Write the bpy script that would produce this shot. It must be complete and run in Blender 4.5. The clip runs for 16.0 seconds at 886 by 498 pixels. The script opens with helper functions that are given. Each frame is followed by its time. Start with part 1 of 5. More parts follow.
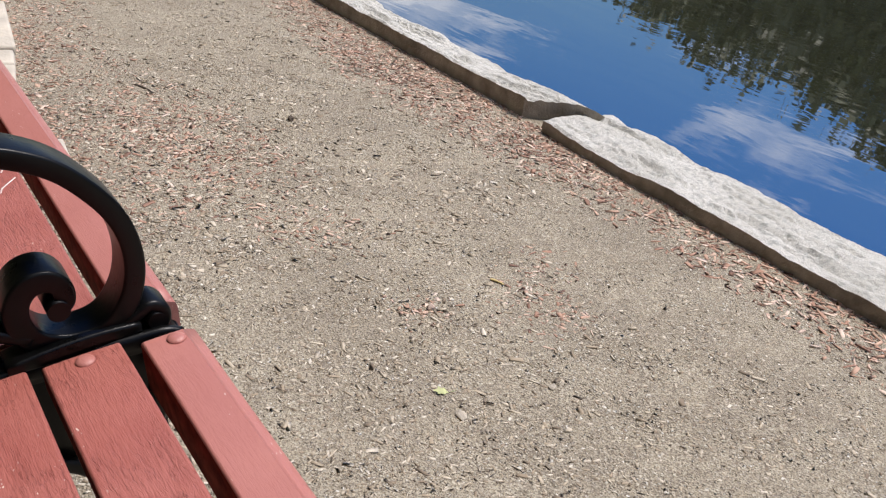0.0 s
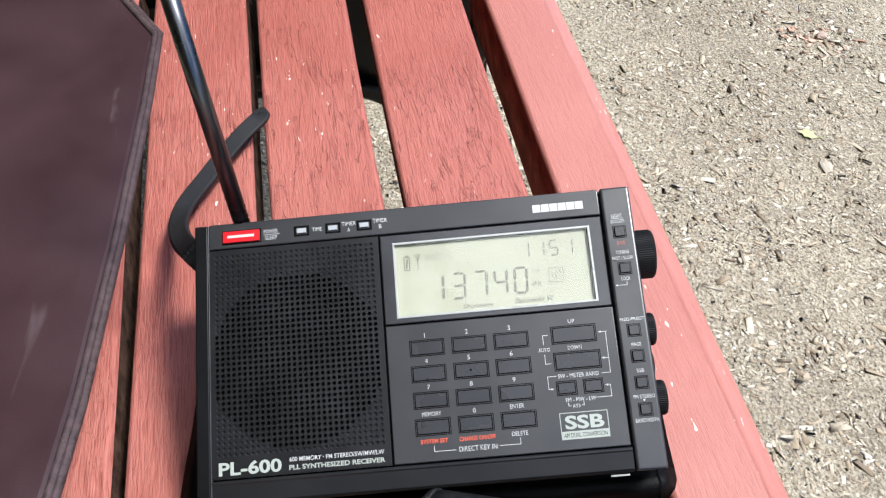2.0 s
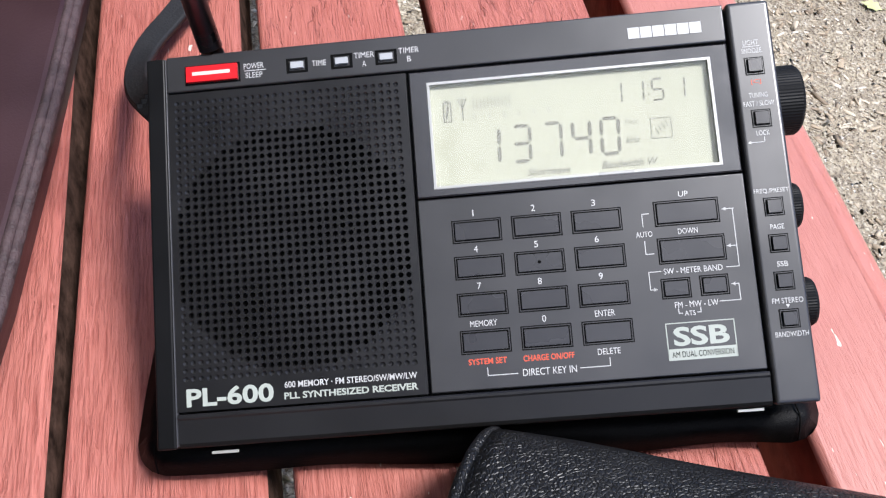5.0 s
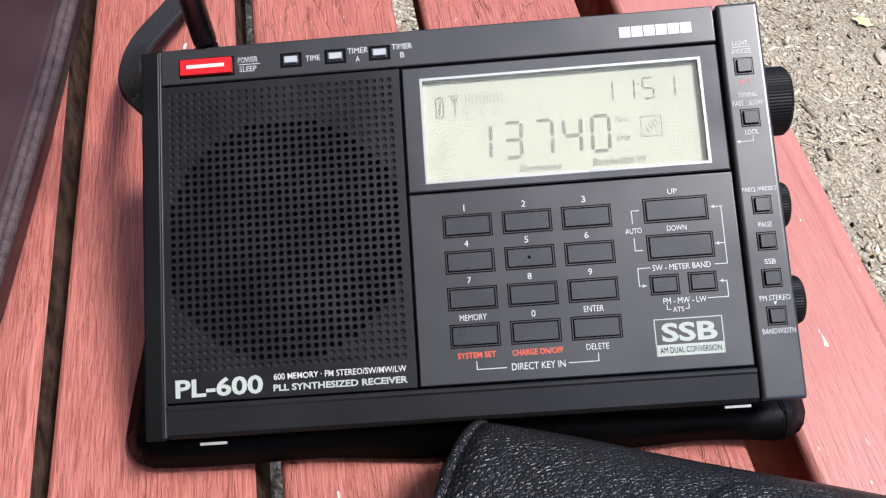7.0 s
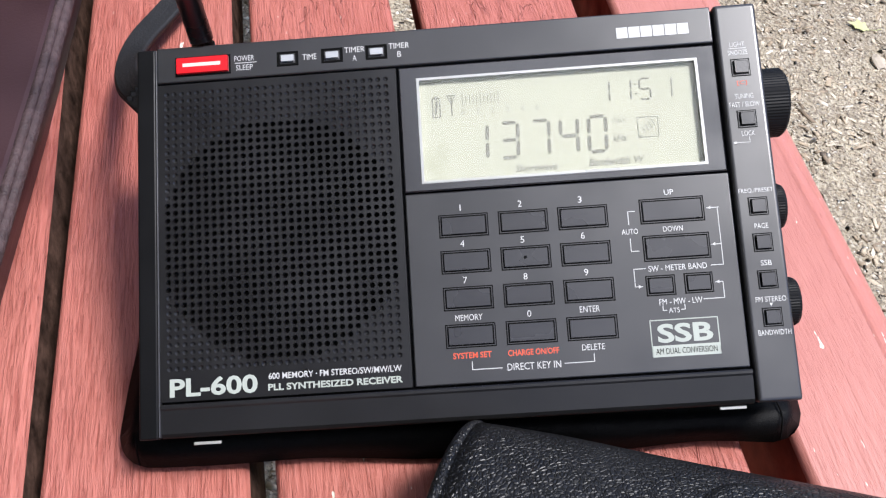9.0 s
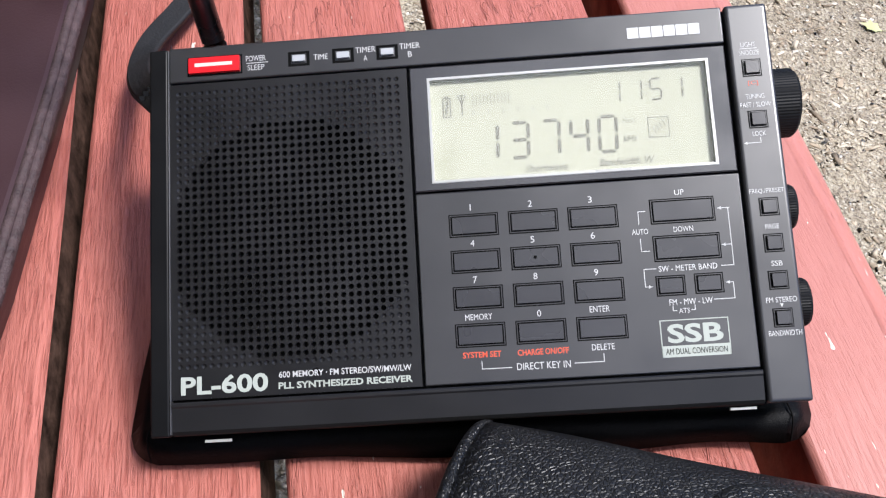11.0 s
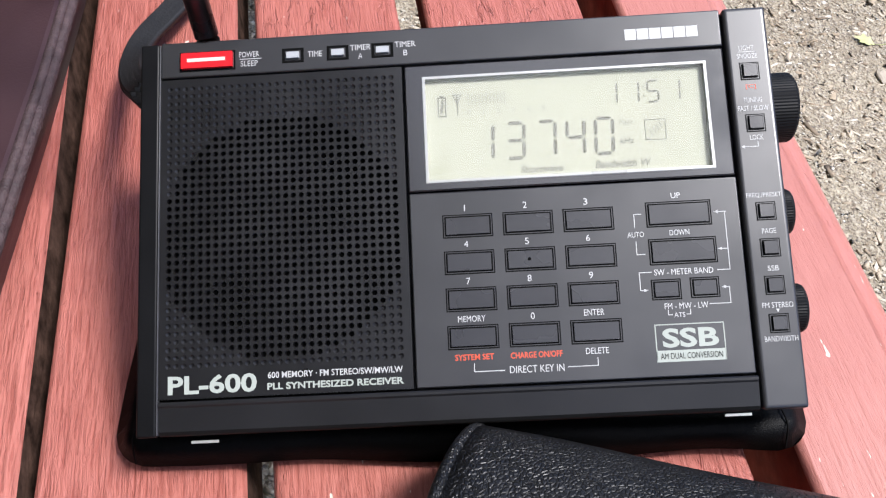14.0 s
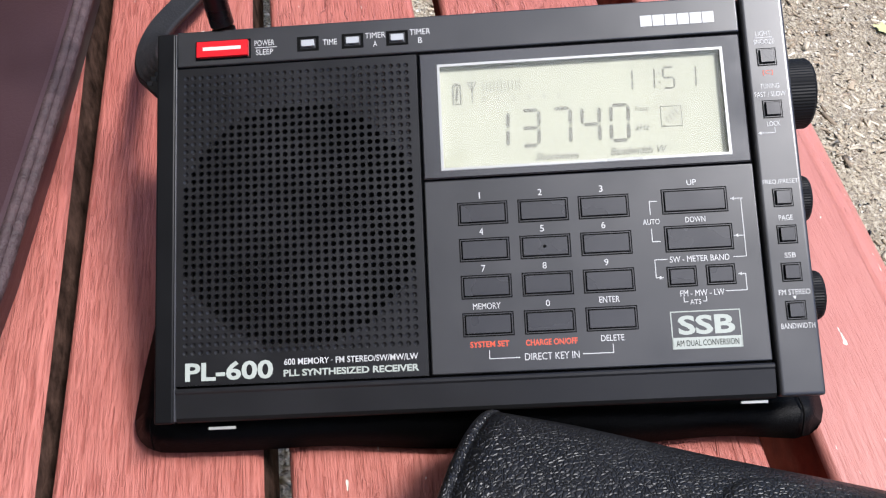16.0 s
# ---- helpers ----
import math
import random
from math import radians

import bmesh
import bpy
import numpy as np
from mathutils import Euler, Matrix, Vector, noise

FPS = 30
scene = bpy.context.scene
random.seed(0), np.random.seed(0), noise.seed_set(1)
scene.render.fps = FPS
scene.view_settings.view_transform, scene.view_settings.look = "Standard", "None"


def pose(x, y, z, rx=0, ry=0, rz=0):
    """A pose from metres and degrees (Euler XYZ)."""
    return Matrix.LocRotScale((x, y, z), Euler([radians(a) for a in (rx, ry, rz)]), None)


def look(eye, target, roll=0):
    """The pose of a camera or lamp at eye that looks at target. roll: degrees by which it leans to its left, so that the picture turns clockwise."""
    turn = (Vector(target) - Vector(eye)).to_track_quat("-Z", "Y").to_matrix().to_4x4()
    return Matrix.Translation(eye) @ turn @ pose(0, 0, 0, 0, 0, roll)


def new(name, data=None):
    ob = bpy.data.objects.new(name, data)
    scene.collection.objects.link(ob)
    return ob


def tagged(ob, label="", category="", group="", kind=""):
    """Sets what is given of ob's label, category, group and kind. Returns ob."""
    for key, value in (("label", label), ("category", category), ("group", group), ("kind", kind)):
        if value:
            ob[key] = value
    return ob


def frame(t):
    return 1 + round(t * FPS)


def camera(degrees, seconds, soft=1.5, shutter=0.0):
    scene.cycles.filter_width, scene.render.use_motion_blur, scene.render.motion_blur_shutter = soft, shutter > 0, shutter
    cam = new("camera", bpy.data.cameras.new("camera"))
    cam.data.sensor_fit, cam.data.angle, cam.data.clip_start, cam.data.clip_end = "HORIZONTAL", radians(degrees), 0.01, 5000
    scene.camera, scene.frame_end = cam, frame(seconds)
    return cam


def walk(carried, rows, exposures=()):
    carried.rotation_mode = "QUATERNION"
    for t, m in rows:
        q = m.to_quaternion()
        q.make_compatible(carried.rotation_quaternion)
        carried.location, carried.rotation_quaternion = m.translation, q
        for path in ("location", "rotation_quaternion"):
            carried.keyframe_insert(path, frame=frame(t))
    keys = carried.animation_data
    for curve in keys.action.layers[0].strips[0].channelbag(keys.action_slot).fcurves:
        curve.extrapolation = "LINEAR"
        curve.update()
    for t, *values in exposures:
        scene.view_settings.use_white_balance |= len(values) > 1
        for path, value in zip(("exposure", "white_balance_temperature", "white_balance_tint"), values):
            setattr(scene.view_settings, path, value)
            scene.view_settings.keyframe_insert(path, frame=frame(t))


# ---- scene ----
cam = camera(54.44, 16.0, soft=1.25)
ROWS = [
    (0, -0.1017, -0.2814, 0.9909, 61.228, -7.655, -35.330),
    (0.2, -0.0995, -0.2741, 0.9708, 59.055, -7.316, -32.632),
    (0.5, -0.0977, -0.2646, 0.9540, 56.444, -6.664, -29.086),
    (0.8, -0.0946, -0.2607, 0.9380, 53.728, -6.192, -25.926),
    (1, -0.0903, -0.2599, 0.9253, 51.599, -6.002, -23.821),
    (1.2, -0.0867, -0.2526, 0.9147, 49.394, -6.063, -21.592),
    (1.5, -0.0756, -0.2463, 0.9004, 46.300, -5.563, -17.343),
    (1.8, -0.0607, -0.2224, 0.8638, 43.342, -4.181, -12.868),
    (2, -0.0447, -0.2016, 0.8410, 41.417, -3.477, -10.296),
    (2.2, -0.0289, -0.1763, 0.8215, 39.439, -3.364, -9.315),
    (2.5, -0.0379, -0.1606, 0.7755, 37.340, -4.338, -9.373),
    (2.7, -0.0389, -0.1519, 0.7641, 36.116, -4.821, -10.002),
    (3, -0.0457, -0.1448, 0.7535, 34.547, -5.500, -10.589),
    (3.2, -0.0493, -0.1460, 0.7472, 34.051, -5.371, -10.618),
    (3.5, -0.0452, -0.1446, 0.7498, 32.844, -3.817, -9.563),
    (3.8, -0.0444, -0.1443, 0.7531, 33.403, -3.001, -9.673),
    (4, -0.0416, -0.1430, 0.7547, 32.999, -1.976, -9.291),
    (4.5, -0.0424, -0.1428, 0.7523, 33.837, -2.543, -9.580),
    (7, -0.0427, -0.1486, 0.7485, 35.387, -3.915, -9.479),
    (7.5, -0.0425, -0.1484, 0.7487, 35.587, -3.992, -9.471),
    (8, -0.0426, -0.1485, 0.7479, 35.546, -4.097, -9.484),
    (8.5, -0.0426, -0.1492, 0.7475, 35.535, -4.248, -9.493),
    (9, -0.0426, -0.1489, 0.7477, 35.525, -4.278, -9.394),
    (11.5, -0.0429, -0.1501, 0.7479, 35.627, -3.856, -8.671),
    (12, -0.0425, -0.1509, 0.7478, 35.859, -3.914, -8.504),
    (12.5, -0.0430, -0.1503, 0.7469, 35.907, -4.240, -8.698),
    (13, -0.0435, -0.1499, 0.7449, 36.204, -4.570, -8.924),
    (13.5, -0.0432, -0.1495, 0.7448, 36.041, -4.648, -8.822),
    (14, -0.0430, -0.1494, 0.7439, 36.090, -4.738, -8.598),
    (14.5, -0.0434, -0.1498, 0.7439, 36.191, -4.824, -8.515),
    (15, -0.0429, -0.1500, 0.7442, 36.102, -4.527, -8.229),
    (15.5, -0.0431, -0.1500, 0.7442, 35.743, -4.244, -8.068),
    (16, -0.0433, -0.1508, 0.7433, 35.562, -3.909, -8.089),
]
EXPOSURES = [(0.0, -0.10, 6450, 14), (0.5, 0.08, 6250, 11), (1.0, 0.18, 6250, 8), (2.0, 0.48, 6150, 8), (3.5, 0.45, 6100, 12), (8.0, 0.45, 6150, 13), (16.0, 0.45, 6150, 13)]
walk(cam, [(t, pose(x, y, z, rx, ry, rz)) for t, x, y, z, rx, ry, rz in ROWS], EXPOSURES)

# ---- light ----
CLOUD_SHIFT = (-2.29, 17.24, 0.0)
SUN_ELEVATION, SUN_AZIMUTH = 67.0, -5.0  # azimuth: degrees from +x towards +y
world = bpy.data.worlds.new("sky")
scene.world = world
world.use_nodes = True
wn, wl = world.node_tree.nodes, world.node_tree.links
wn.clear()
w_out = wn.new("ShaderNodeOutputWorld")
w_bg = wn.new("ShaderNodeBackground")
w_bg.inputs["Strength"].default_value = 0.12
w_sky = wn.new("ShaderNodeTexSky")
w_sky.sky_type = "NISHITA"
w_sky.sun_disc = False
w_sky.dust_density = 0.4
w_sky.air_density = 1.3
w_sky.ozone_density = 3.0
w_sky.sun_elevation = radians(SUN_ELEVATION)
w_sky.sun_rotation = radians(90 - SUN_AZIMUTH)
# broken cloud on a level layer
w_co = wn.new("ShaderNodeTexCoord")
w_sep = wn.new("ShaderNodeSeparateXYZ")
w_up = wn.new("ShaderNodeMath")
w_up.operation = "MAXIMUM"
w_up.inputs[1].default_value = 0.06
w_div = wn.new("ShaderNodeVectorMath")
w_div.operation = "DIVIDE"
w_map = wn.new("ShaderNodeMapping")
w_map.inputs["Location"].default_value = CLOUD_SHIFT
w_noise = wn.new("ShaderNodeTexNoise")
w_noise.inputs["Scale"].default_value = 0.75
w_noise.inputs["Detail"].default_value = 7.0
w_noise.inputs["Roughness"].default_value = 0.55
w_ramp = wn.new("ShaderNodeValToRGB")
w_ramp.color_ramp.elements[0].position = 0.50
w_ramp.color_ramp.elements[1].position = 0.66
# one large cumulus overhead, ragged at its rim
w_head = wn.new("ShaderNodeVectorMath")
w_head.operation = "DISTANCE"
w_head.inputs[1].default_value = (-0.03, -0.20, 1.0)
w_rag = wn.new("ShaderNodeMath")
w_rag.operation = "MULTIPLY_ADD"
w_rag.inputs[1].default_value = 0.55
w_mass = wn.new("ShaderNodeValToRGB")
w_mass.color_ramp.elements[0].position = 0.50
w_mass.color_ramp.elements[0].color = (1, 1, 1, 1)
w_mass.color_ramp.elements[1].position = 0.68
w_mass.color_ramp.elements[1].color = (0, 0, 0, 1)
w_both = wn.new("ShaderNodeMix")
w_both.data_type = "RGBA"
w_both.blend_type = "LIGHTEN"
w_both.inputs["Factor"].default_value = 1.0
w_mix = wn.new("ShaderNodeMix")
w_mix.data_type = "RGBA"
w_mix.inputs["B"].default_value = (12.5, 12.6, 12.8, 1.0)
wl.new(w_co.outputs["Generated"], w_sep.inputs[0])
wl.new(w_sep.outputs["Z"], w_up.inputs[0])
wl.new(w_co.outputs["Generated"], w_div.inputs[0])
wl.new(w_up.outputs["Value"], w_div.inputs[1])
wl.new(w_div.outputs["Vector"], w_map.inputs["Vector"])
wl.new(w_map.outputs["Vector"], w_noise.inputs["Vector"])
wl.new(w_noise.outputs["Fac"], w_ramp.inputs["Fac"])
wl.new(w_div.outputs["Vector"], w_head.inputs[0])
wl.new(w_noise.outputs["Fac"], w_rag.inputs[0])
wl.new(w_head.outputs["Value"], w_rag.inputs[2])
wl.new(w_rag.outputs["Value"], w_mass.inputs["Fac"])
wl.new(w_ramp.outputs["Color"], w_both.inputs["A"])
wl.new(w_mass.outputs["Color"], w_both.inputs["B"])
wl.new(w_both.outputs["Result"], w_mix.inputs["Factor"])
w_blue = wn.new("ShaderNodeHueSaturation")
w_blue.inputs["Hue"].default_value = 0.515
w_blue.inputs["Saturation"].default_value = 1.5
wl.new(w_sky.outputs["Color"], w_blue.inputs["Color"])
wl.new(w_blue.outputs["Color"], w_mix.inputs["A"])
wl.new(w_mix.outputs["Result"], w_bg.inputs["Color"])
wl.new(w_bg.outputs["Background"], w_out.inputs["Surface"])

sun = new("sun", bpy.data.lights.new("sun", "SUN"))
sun.data.energy = 4.2
sun.data.angle = radians(13.0)
sun.data.color = (1.0, 0.96, 0.91)
_sa, _se = radians(SUN_AZIMUTH), radians(SUN_ELEVATION)
sun.matrix_world = look((8 * math.cos(_sa) * math.cos(_se), 8 * math.sin(_sa) * math.cos(_se), 8 * math.sin(_se)), (0, 0, 0))


# ---- materials ----
def lin(r, g, b):
    """Linear colour from 0-255 display values."""
    return tuple((v / 255 / 12.92 if v < 10 else ((v / 255 + 0.055) / 1.055) ** 2.4) for v in (r, g, b)) + (1.0,)


def material(name):
    m = bpy.data.materials.new(name)
    m.use_nodes = True
    nodes, links = m.node_tree.nodes, m.node_tree.links
    return m, nodes, links, nodes["Principled BSDF"]


def coords(nodes, links, scale=(1, 1, 1)):
    co = nodes.new("ShaderNodeTexCoord")
    mp = nodes.new("ShaderNodeMapping")
    mp.inputs["Scale"].default_value = scale
    links.new(co.outputs["Object"], mp.inputs["Vector"])
    return mp.outputs["Vector"]


def noise_tex(nodes, links, vector, scale, detail=5.0, rough=0.55, distortion=0.0):
    n = nodes.new("ShaderNodeTexNoise")
    n.inputs["Scale"].default_value = scale
    n.inputs["Detail"].default_value = detail
    n.inputs["Roughness"].default_value = rough
    n.inputs["Distortion"].default_value = distortion
    links.new(vector, n.inputs["Vector"])
    return n.outputs["Fac"]


def ramp(nodes, links, fac, stops):
    r = nodes.new("ShaderNodeValToRGB")
    els = r.color_ramp.elements
    while len(els) < len(stops):
        els.new(0.5)
    for el, (p, c) in zip(els, stops):
        el.position, el.color = p, c if len(c) == 4 else (*c, 1.0)
    links.new(fac, r.inputs["Fac"])
    return r.outputs["Color"]


def mixed(nodes, links, fac, a, b, kind="MIX"):
    m = nodes.new("ShaderNodeMix")
    m.data_type = "RGBA"
    m.blend_type = kind
    for sock, v in (("Factor", fac), ("A", a), ("B", b)):
        if isinstance(v, (int, float)):
            m.inputs[sock].default_value = v
        elif isinstance(v, tuple):
            m.inputs[sock].default_value = v if len(v) == 4 else (*v, 1.0)
        else:
            links.new(v, m.inputs[sock])
    return m.outputs["Result"]


def bumped(nodes, links, bsdf, height, strength, distance, normal=None):
    b = nodes.new("ShaderNodeBump")
    b.inputs["Strength"].default_value = strength
    b.inputs["Distance"].default_value = distance
    links.new(height, b.inputs["Height"])
    if normal is not None:
        links.new(normal, b.inputs["Normal"])
    links.new(b.outputs["Normal"], bsdf.inputs["Normal"])
    return b.outputs["Normal"]


def grey(v):
    return (v, v, v, 1.0)


def plain(name, c, rough=0.4, metal=0.0, spread=0.25, scale=400.0, bump=0.15, dist=0.0001, wear=40.0, spec=0.5):
    """A moulded, printed or metal surface: fine grain and a slow variation of tone and gloss."""
    m, n, l, b = material(name)
    v = coords(n, l)
    slow, fine = noise_tex(n, l, v, wear, 3), noise_tex(n, l, v, scale, 2)
    dark, pale = tuple(x * (1 - spread) for x in c[:3]), tuple(min(1, x * (1 + spread)) for x in c[:3])
    l.new(ramp(n, l, slow, [(0.3, dark), (0.7, pale)]), b.inputs["Base Color"])
    l.new(ramp(n, l, slow, [(0.3, grey(max(0.02, rough - 0.06))), (0.7, grey(rough + 0.06))]), b.inputs["Roughness"])
    b.inputs["Metallic"].default_value = metal
    b.inputs["Specular IOR Level"].default_value = spec
    if bump:
        bumped(n, l, b, fine, bump, dist)
    return m


def red_paint(name, relief, cracked, sheen, sky_sheen=0.0):
    """Several coats of red paint over weathered softwood: grain and fine cracks along y, pale chips."""
    m, n, l, b = material(name)
    free = coords(n, l)
    grain = noise_tex(n, l, coords(n, l, (1.0, 0.075, 1.0)), 1100, 4, 0.68, 0.2)
    ridge = noise_tex(n, l, coords(n, l, (1.0, 0.10, 1.0)), 420, 3, 0.5, 0.2)
    crack = noise_tex(n, l, coords(n, l, (1.0, 0.10, 1.0)), 170, 3, 0.6, 0.5)
    slow, where = noise_tex(n, l, free, 9, 4), noise_tex(n, l, free, 17, 3)
    lines = ramp(n, l, crack, [(0.489, grey(0.0)), (0.498, grey(1.0)), (0.501, grey(1.0)), (0.510, grey(0.0))])
    lines = mixed(n, l, 1.0, lines, ramp(n, l, where, [(0.62 - 0.2 * cracked, grey(0.0)), (0.72 - 0.2 * cracked, grey(1.0))]), "MULTIPLY")
    col = ramp(n, l, slow, [(0.3, (0.385, 0.118, 0.091)), (0.7, (0.450, 0.153, 0.119))])
    # sky sheen of the front slat, painted in as a pale pink mix
    if sky_sheen:
        col = mixed(n, l, sky_sheen, col, (0.55, 0.285, 0.245))
    col = mixed(n, l, ramp(n, l, ridge, [(0.40, grey(0.22 * relief)), (0.46, grey(0.0))]), col, (0.25, 0.052, 0.036))
    col = mixed(n, l, ramp(n, l, grain, [(0.40, grey(0.36 * relief)), (0.45, grey(0.0))]), col, (0.24, 0.045, 0.031))
    col = mixed(n, l, ramp(n, l, grain, [(0.56, grey(0.0)), (0.72, grey(0.20 * relief))]), col, (0.62, 0.29, 0.24))
    col = mixed(n, l, ramp(n, l, lines, [(0.0, grey(0.0)), (1.0, grey(0.34))]), col, (0.20, 0.038, 0.028))
    chip = noise_tex(n, l, coords(n, l, (1.0, 0.30, 1.0)), 400, 2, 0.5)
    patch = noise_tex(n, l, coords(n, l, (1.0, 0.6, 1.0)), 11, 2)
    spots = mixed(n, l, 1.0, ramp(n, l, chip, [(0.715, grey(0.0)), (0.73, grey(1.0))]), ramp(n, l, patch, [(0.50, grey(0.0)), (0.58, grey(1.0))]), "MULTIPLY")
    col = mixed(n, l, spots, col, (0.78, 0.68, 0.58))
    l.new(col, b.inputs["Base Color"])
    l.new(ramp(n, l, slow, [(0.3, grey(sheen)), (0.7, grey(sheen + 0.12))]), b.inputs["Roughness"])
    b.inputs["Specular IOR Level"].default_value = 0.52 - 0.12 * relief
    first = bumped(n, l, b, mixed(n, l, 0.5, grain, ridge), 0.9, 0.0017 * relief)
    first = bumped(n, l, b, ramp(n, l, grain, [(0.40, grey(0.0)), (0.47, grey(1.0))]), 0.5, 0.00013 * relief, first)
    second = bumped(n, l, b, lines, 0.7, -0.0010, first)
    bumped(n, l, b, spots, 0.5, -0.0004, second)
    return m


def leather(name, dark, pale, cell=420.0, depth=0.6, rough=0.42, scuff=0.0, spec=0.5):
    """Grained leather: cells with creases between them, a slow change of gloss, pale scuffs if wanted."""
    m, n, l, b = material(name)
    v = coords(n, l)
    warp = noise_tex(n, l, v, 90, 3)
    add = n.new("ShaderNodeVectorMath")
    add.operation = "MULTIPLY_ADD"
    add.inputs[1].default_value = (0.010, 0.010, 0.010)
    l.new(warp, add.inputs[0])
    l.new(v, add.inputs[2])
    cells = n.new("ShaderNodeTexVoronoi")
    cells.feature = "DISTANCE_TO_EDGE"
    cells.inputs["Scale"].default_value = cell
    l.new(add.outputs["Vector"], cells.inputs["Vector"])
    slow = noise_tex(n, l, v, 22, 4)
    col = ramp(n, l, slow, [(0.3, dark), (0.7, pale)])
    if scuff:
        mark = noise_tex(n, l, coords(n, l, (1.0, 0.25, 1.0)), 26, 4, 0.6, 1.2)
        col = mixed(n, l, ramp(n, l, mark, [(0.66, grey(0.0)), (0.74, grey(scuff))]), col, (0.30, 0.26, 0.26))
    l.new(col, b.inputs["Base Color"])
    l.new(ramp(n, l, slow, [(0.3, grey(rough - 0.08)), (0.7, grey(rough + 0.10))]), b.inputs["Roughness"])
    b.inputs["Specular IOR Level"].default_value = spec
    bumped(n, l, b, ramp(n, l, cells.outputs["Distance"], [(0.0, grey(0.0)), (0.22, grey(1.0))]), depth, 0.00022)
    return m


def island_tones(name, stops, rough=0.85, bump_scale=500.0):
    """Loose bits, each with a tone of its own."""
    m, n, l, b = material(name)
    geo = n.new("ShaderNodeNewGeometry")
    fibre = noise_tex(n, l, coords(n, l), bump_scale, 3)
    col = ramp(n, l, geo.outputs["Random Per Island"], stops)
    col = mixed(n, l, ramp(n, l, fibre, [(0.3, grey(0.0)), (0.7, grey(0.25))]), col, (0.24, 0.19, 0.14))
    l.new(col, b.inputs["Base Color"])
    b.inputs["Roughness"].default_value = rough
    bumped(n, l, b, fibre, 0.4, 0.0008)
    return m


def soil():
    """Trodden grit, dust and wood fibre."""
    m, n, l, b = material("trodden_grit")
    v = coords(n, l)
    big, mid, fine = noise_tex(n, l, v, 3.4, 5), noise_tex(n, l, v, 22, 5), noise_tex(n, l, v, 240, 4, 0.7)
    col = ramp(n, l, big, [(0.36, (0.32, 0.262, 0.180)), (0.62, (0.50, 0.425, 0.300))])
    col = mixed(n, l, ramp(n, l, mid, [(0.35, grey(0.5)), (0.6, grey(0.0))]), col, (0.21, 0.165, 0.12))
    specks = n.new("ShaderNodeTexVoronoi")
    specks.inputs["Scale"].default_value = 210.0
    l.new(v, specks.inputs["Vector"])
    col = mixed(n, l, 0.45, col, ramp(n, l, specks.outputs["Color"], [(0.0, (0.17, 0.14, 0.10)), (0.45, (0.41, 0.36, 0.265)), (1.0, (0.68, 0.63, 0.52))]))
    col = mixed(n, l, ramp(n, l, fine, [(0.38, grey(0.85)), (0.52, grey(0.0))]), col, (0.13, 0.10, 0.075))
    l.new(col, b.inputs["Base Color"])
    b.inputs["Roughness"].default_value = 0.95
    first = bumped(n, l, b, fine, 0.8, 0.004)
    bumped(n, l, b, specks.outputs["Distance"], 0.7, 0.004, first)
    return m


def granite():
    m, n, l, b = material("rough_granite")
    v = coords(n, l)
    big, mid, fine = noise_tex(n, l, v, 5, 5), noise_tex(n, l, v, 45, 6, 0.65), noise_tex(n, l, v, 420, 3, 0.7)
    col = ramp(n, l, big, [(0.3, (0.50, 0.48, 0.415)), (0.7, (0.67, 0.645, 0.58))])
    col = mixed(n, l, ramp(n, l, fine, [(0.38, grey(0.75)), (0.50, grey(0.0))]), col, (0.16, 0.155, 0.14))
    col = mixed(n, l, ramp(n, l, fine, [(0.58, grey(0.0)), (0.68, grey(0.5))]), col, (0.75, 0.74, 0.71))
    col = mixed(n, l, ramp(n, l, mid, [(0.35, grey(0.75)), (0.50, grey(0.0))]), col, (0.27, 0.275, 0.245))
    l.new(col, b.inputs["Base Color"])
    b.inputs["Roughness"].default_value = 0.85
    first = bumped(n, l, b, mid, 0.8, 0.010)
    bumped(n, l, b, fine, 0.5, 0.002, first)
    return m


def pond():
    m, n, l, b = material("pond_water")
    b.inputs["Base Color"].default_value = (0.024, 0.026, 0.016, 1)
    b.inputs["Roughness"].default_value = 0.02
    b.inputs["IOR"].default_value = 3.0
    b.inputs["Specular IOR Level"].default_value = 1.0
    rip = noise_tex(n, l, coords(n, l, (1.0, 0.35, 1.0)), 3.2, 3, 0.5, 0.4)
    small = noise_tex(n, l, coords(n, l, (1.0, 0.5, 1.0)), 17, 2)
    first = bumped(n, l, b, rip, 0.065, 0.03)
    bumped(n, l, b, small, 0.012, 0.01, first)
    return m


def clear_glass():
    """A thin clear pane: light passes straight through, with a faint polished reflection."""
    m, n, l, b = material("display_glass")
    n.remove(b)
    clear, gloss, mix, fres = n.new("ShaderNodeBsdfTransparent"), n.new("ShaderNodeBsdfGlossy"), n.new("ShaderNodeMixShader"), n.new("ShaderNodeFresnel")
    clear.inputs["Color"].default_value = (0.97, 0.98, 0.98, 1)
    gloss.inputs["Roughness"].default_value = 0.06
    fres.inputs["IOR"].default_value = 1.45
    l.new(fres.outputs["Fac"], mix.inputs["Fac"])
    l.new(clear.outputs["BSDF"], mix.inputs[1])
    l.new(gloss.outputs["BSDF"], mix.inputs[2])
    l.new(mix.outputs["Shader"], n["Material Output"].inputs["Surface"])
    return m


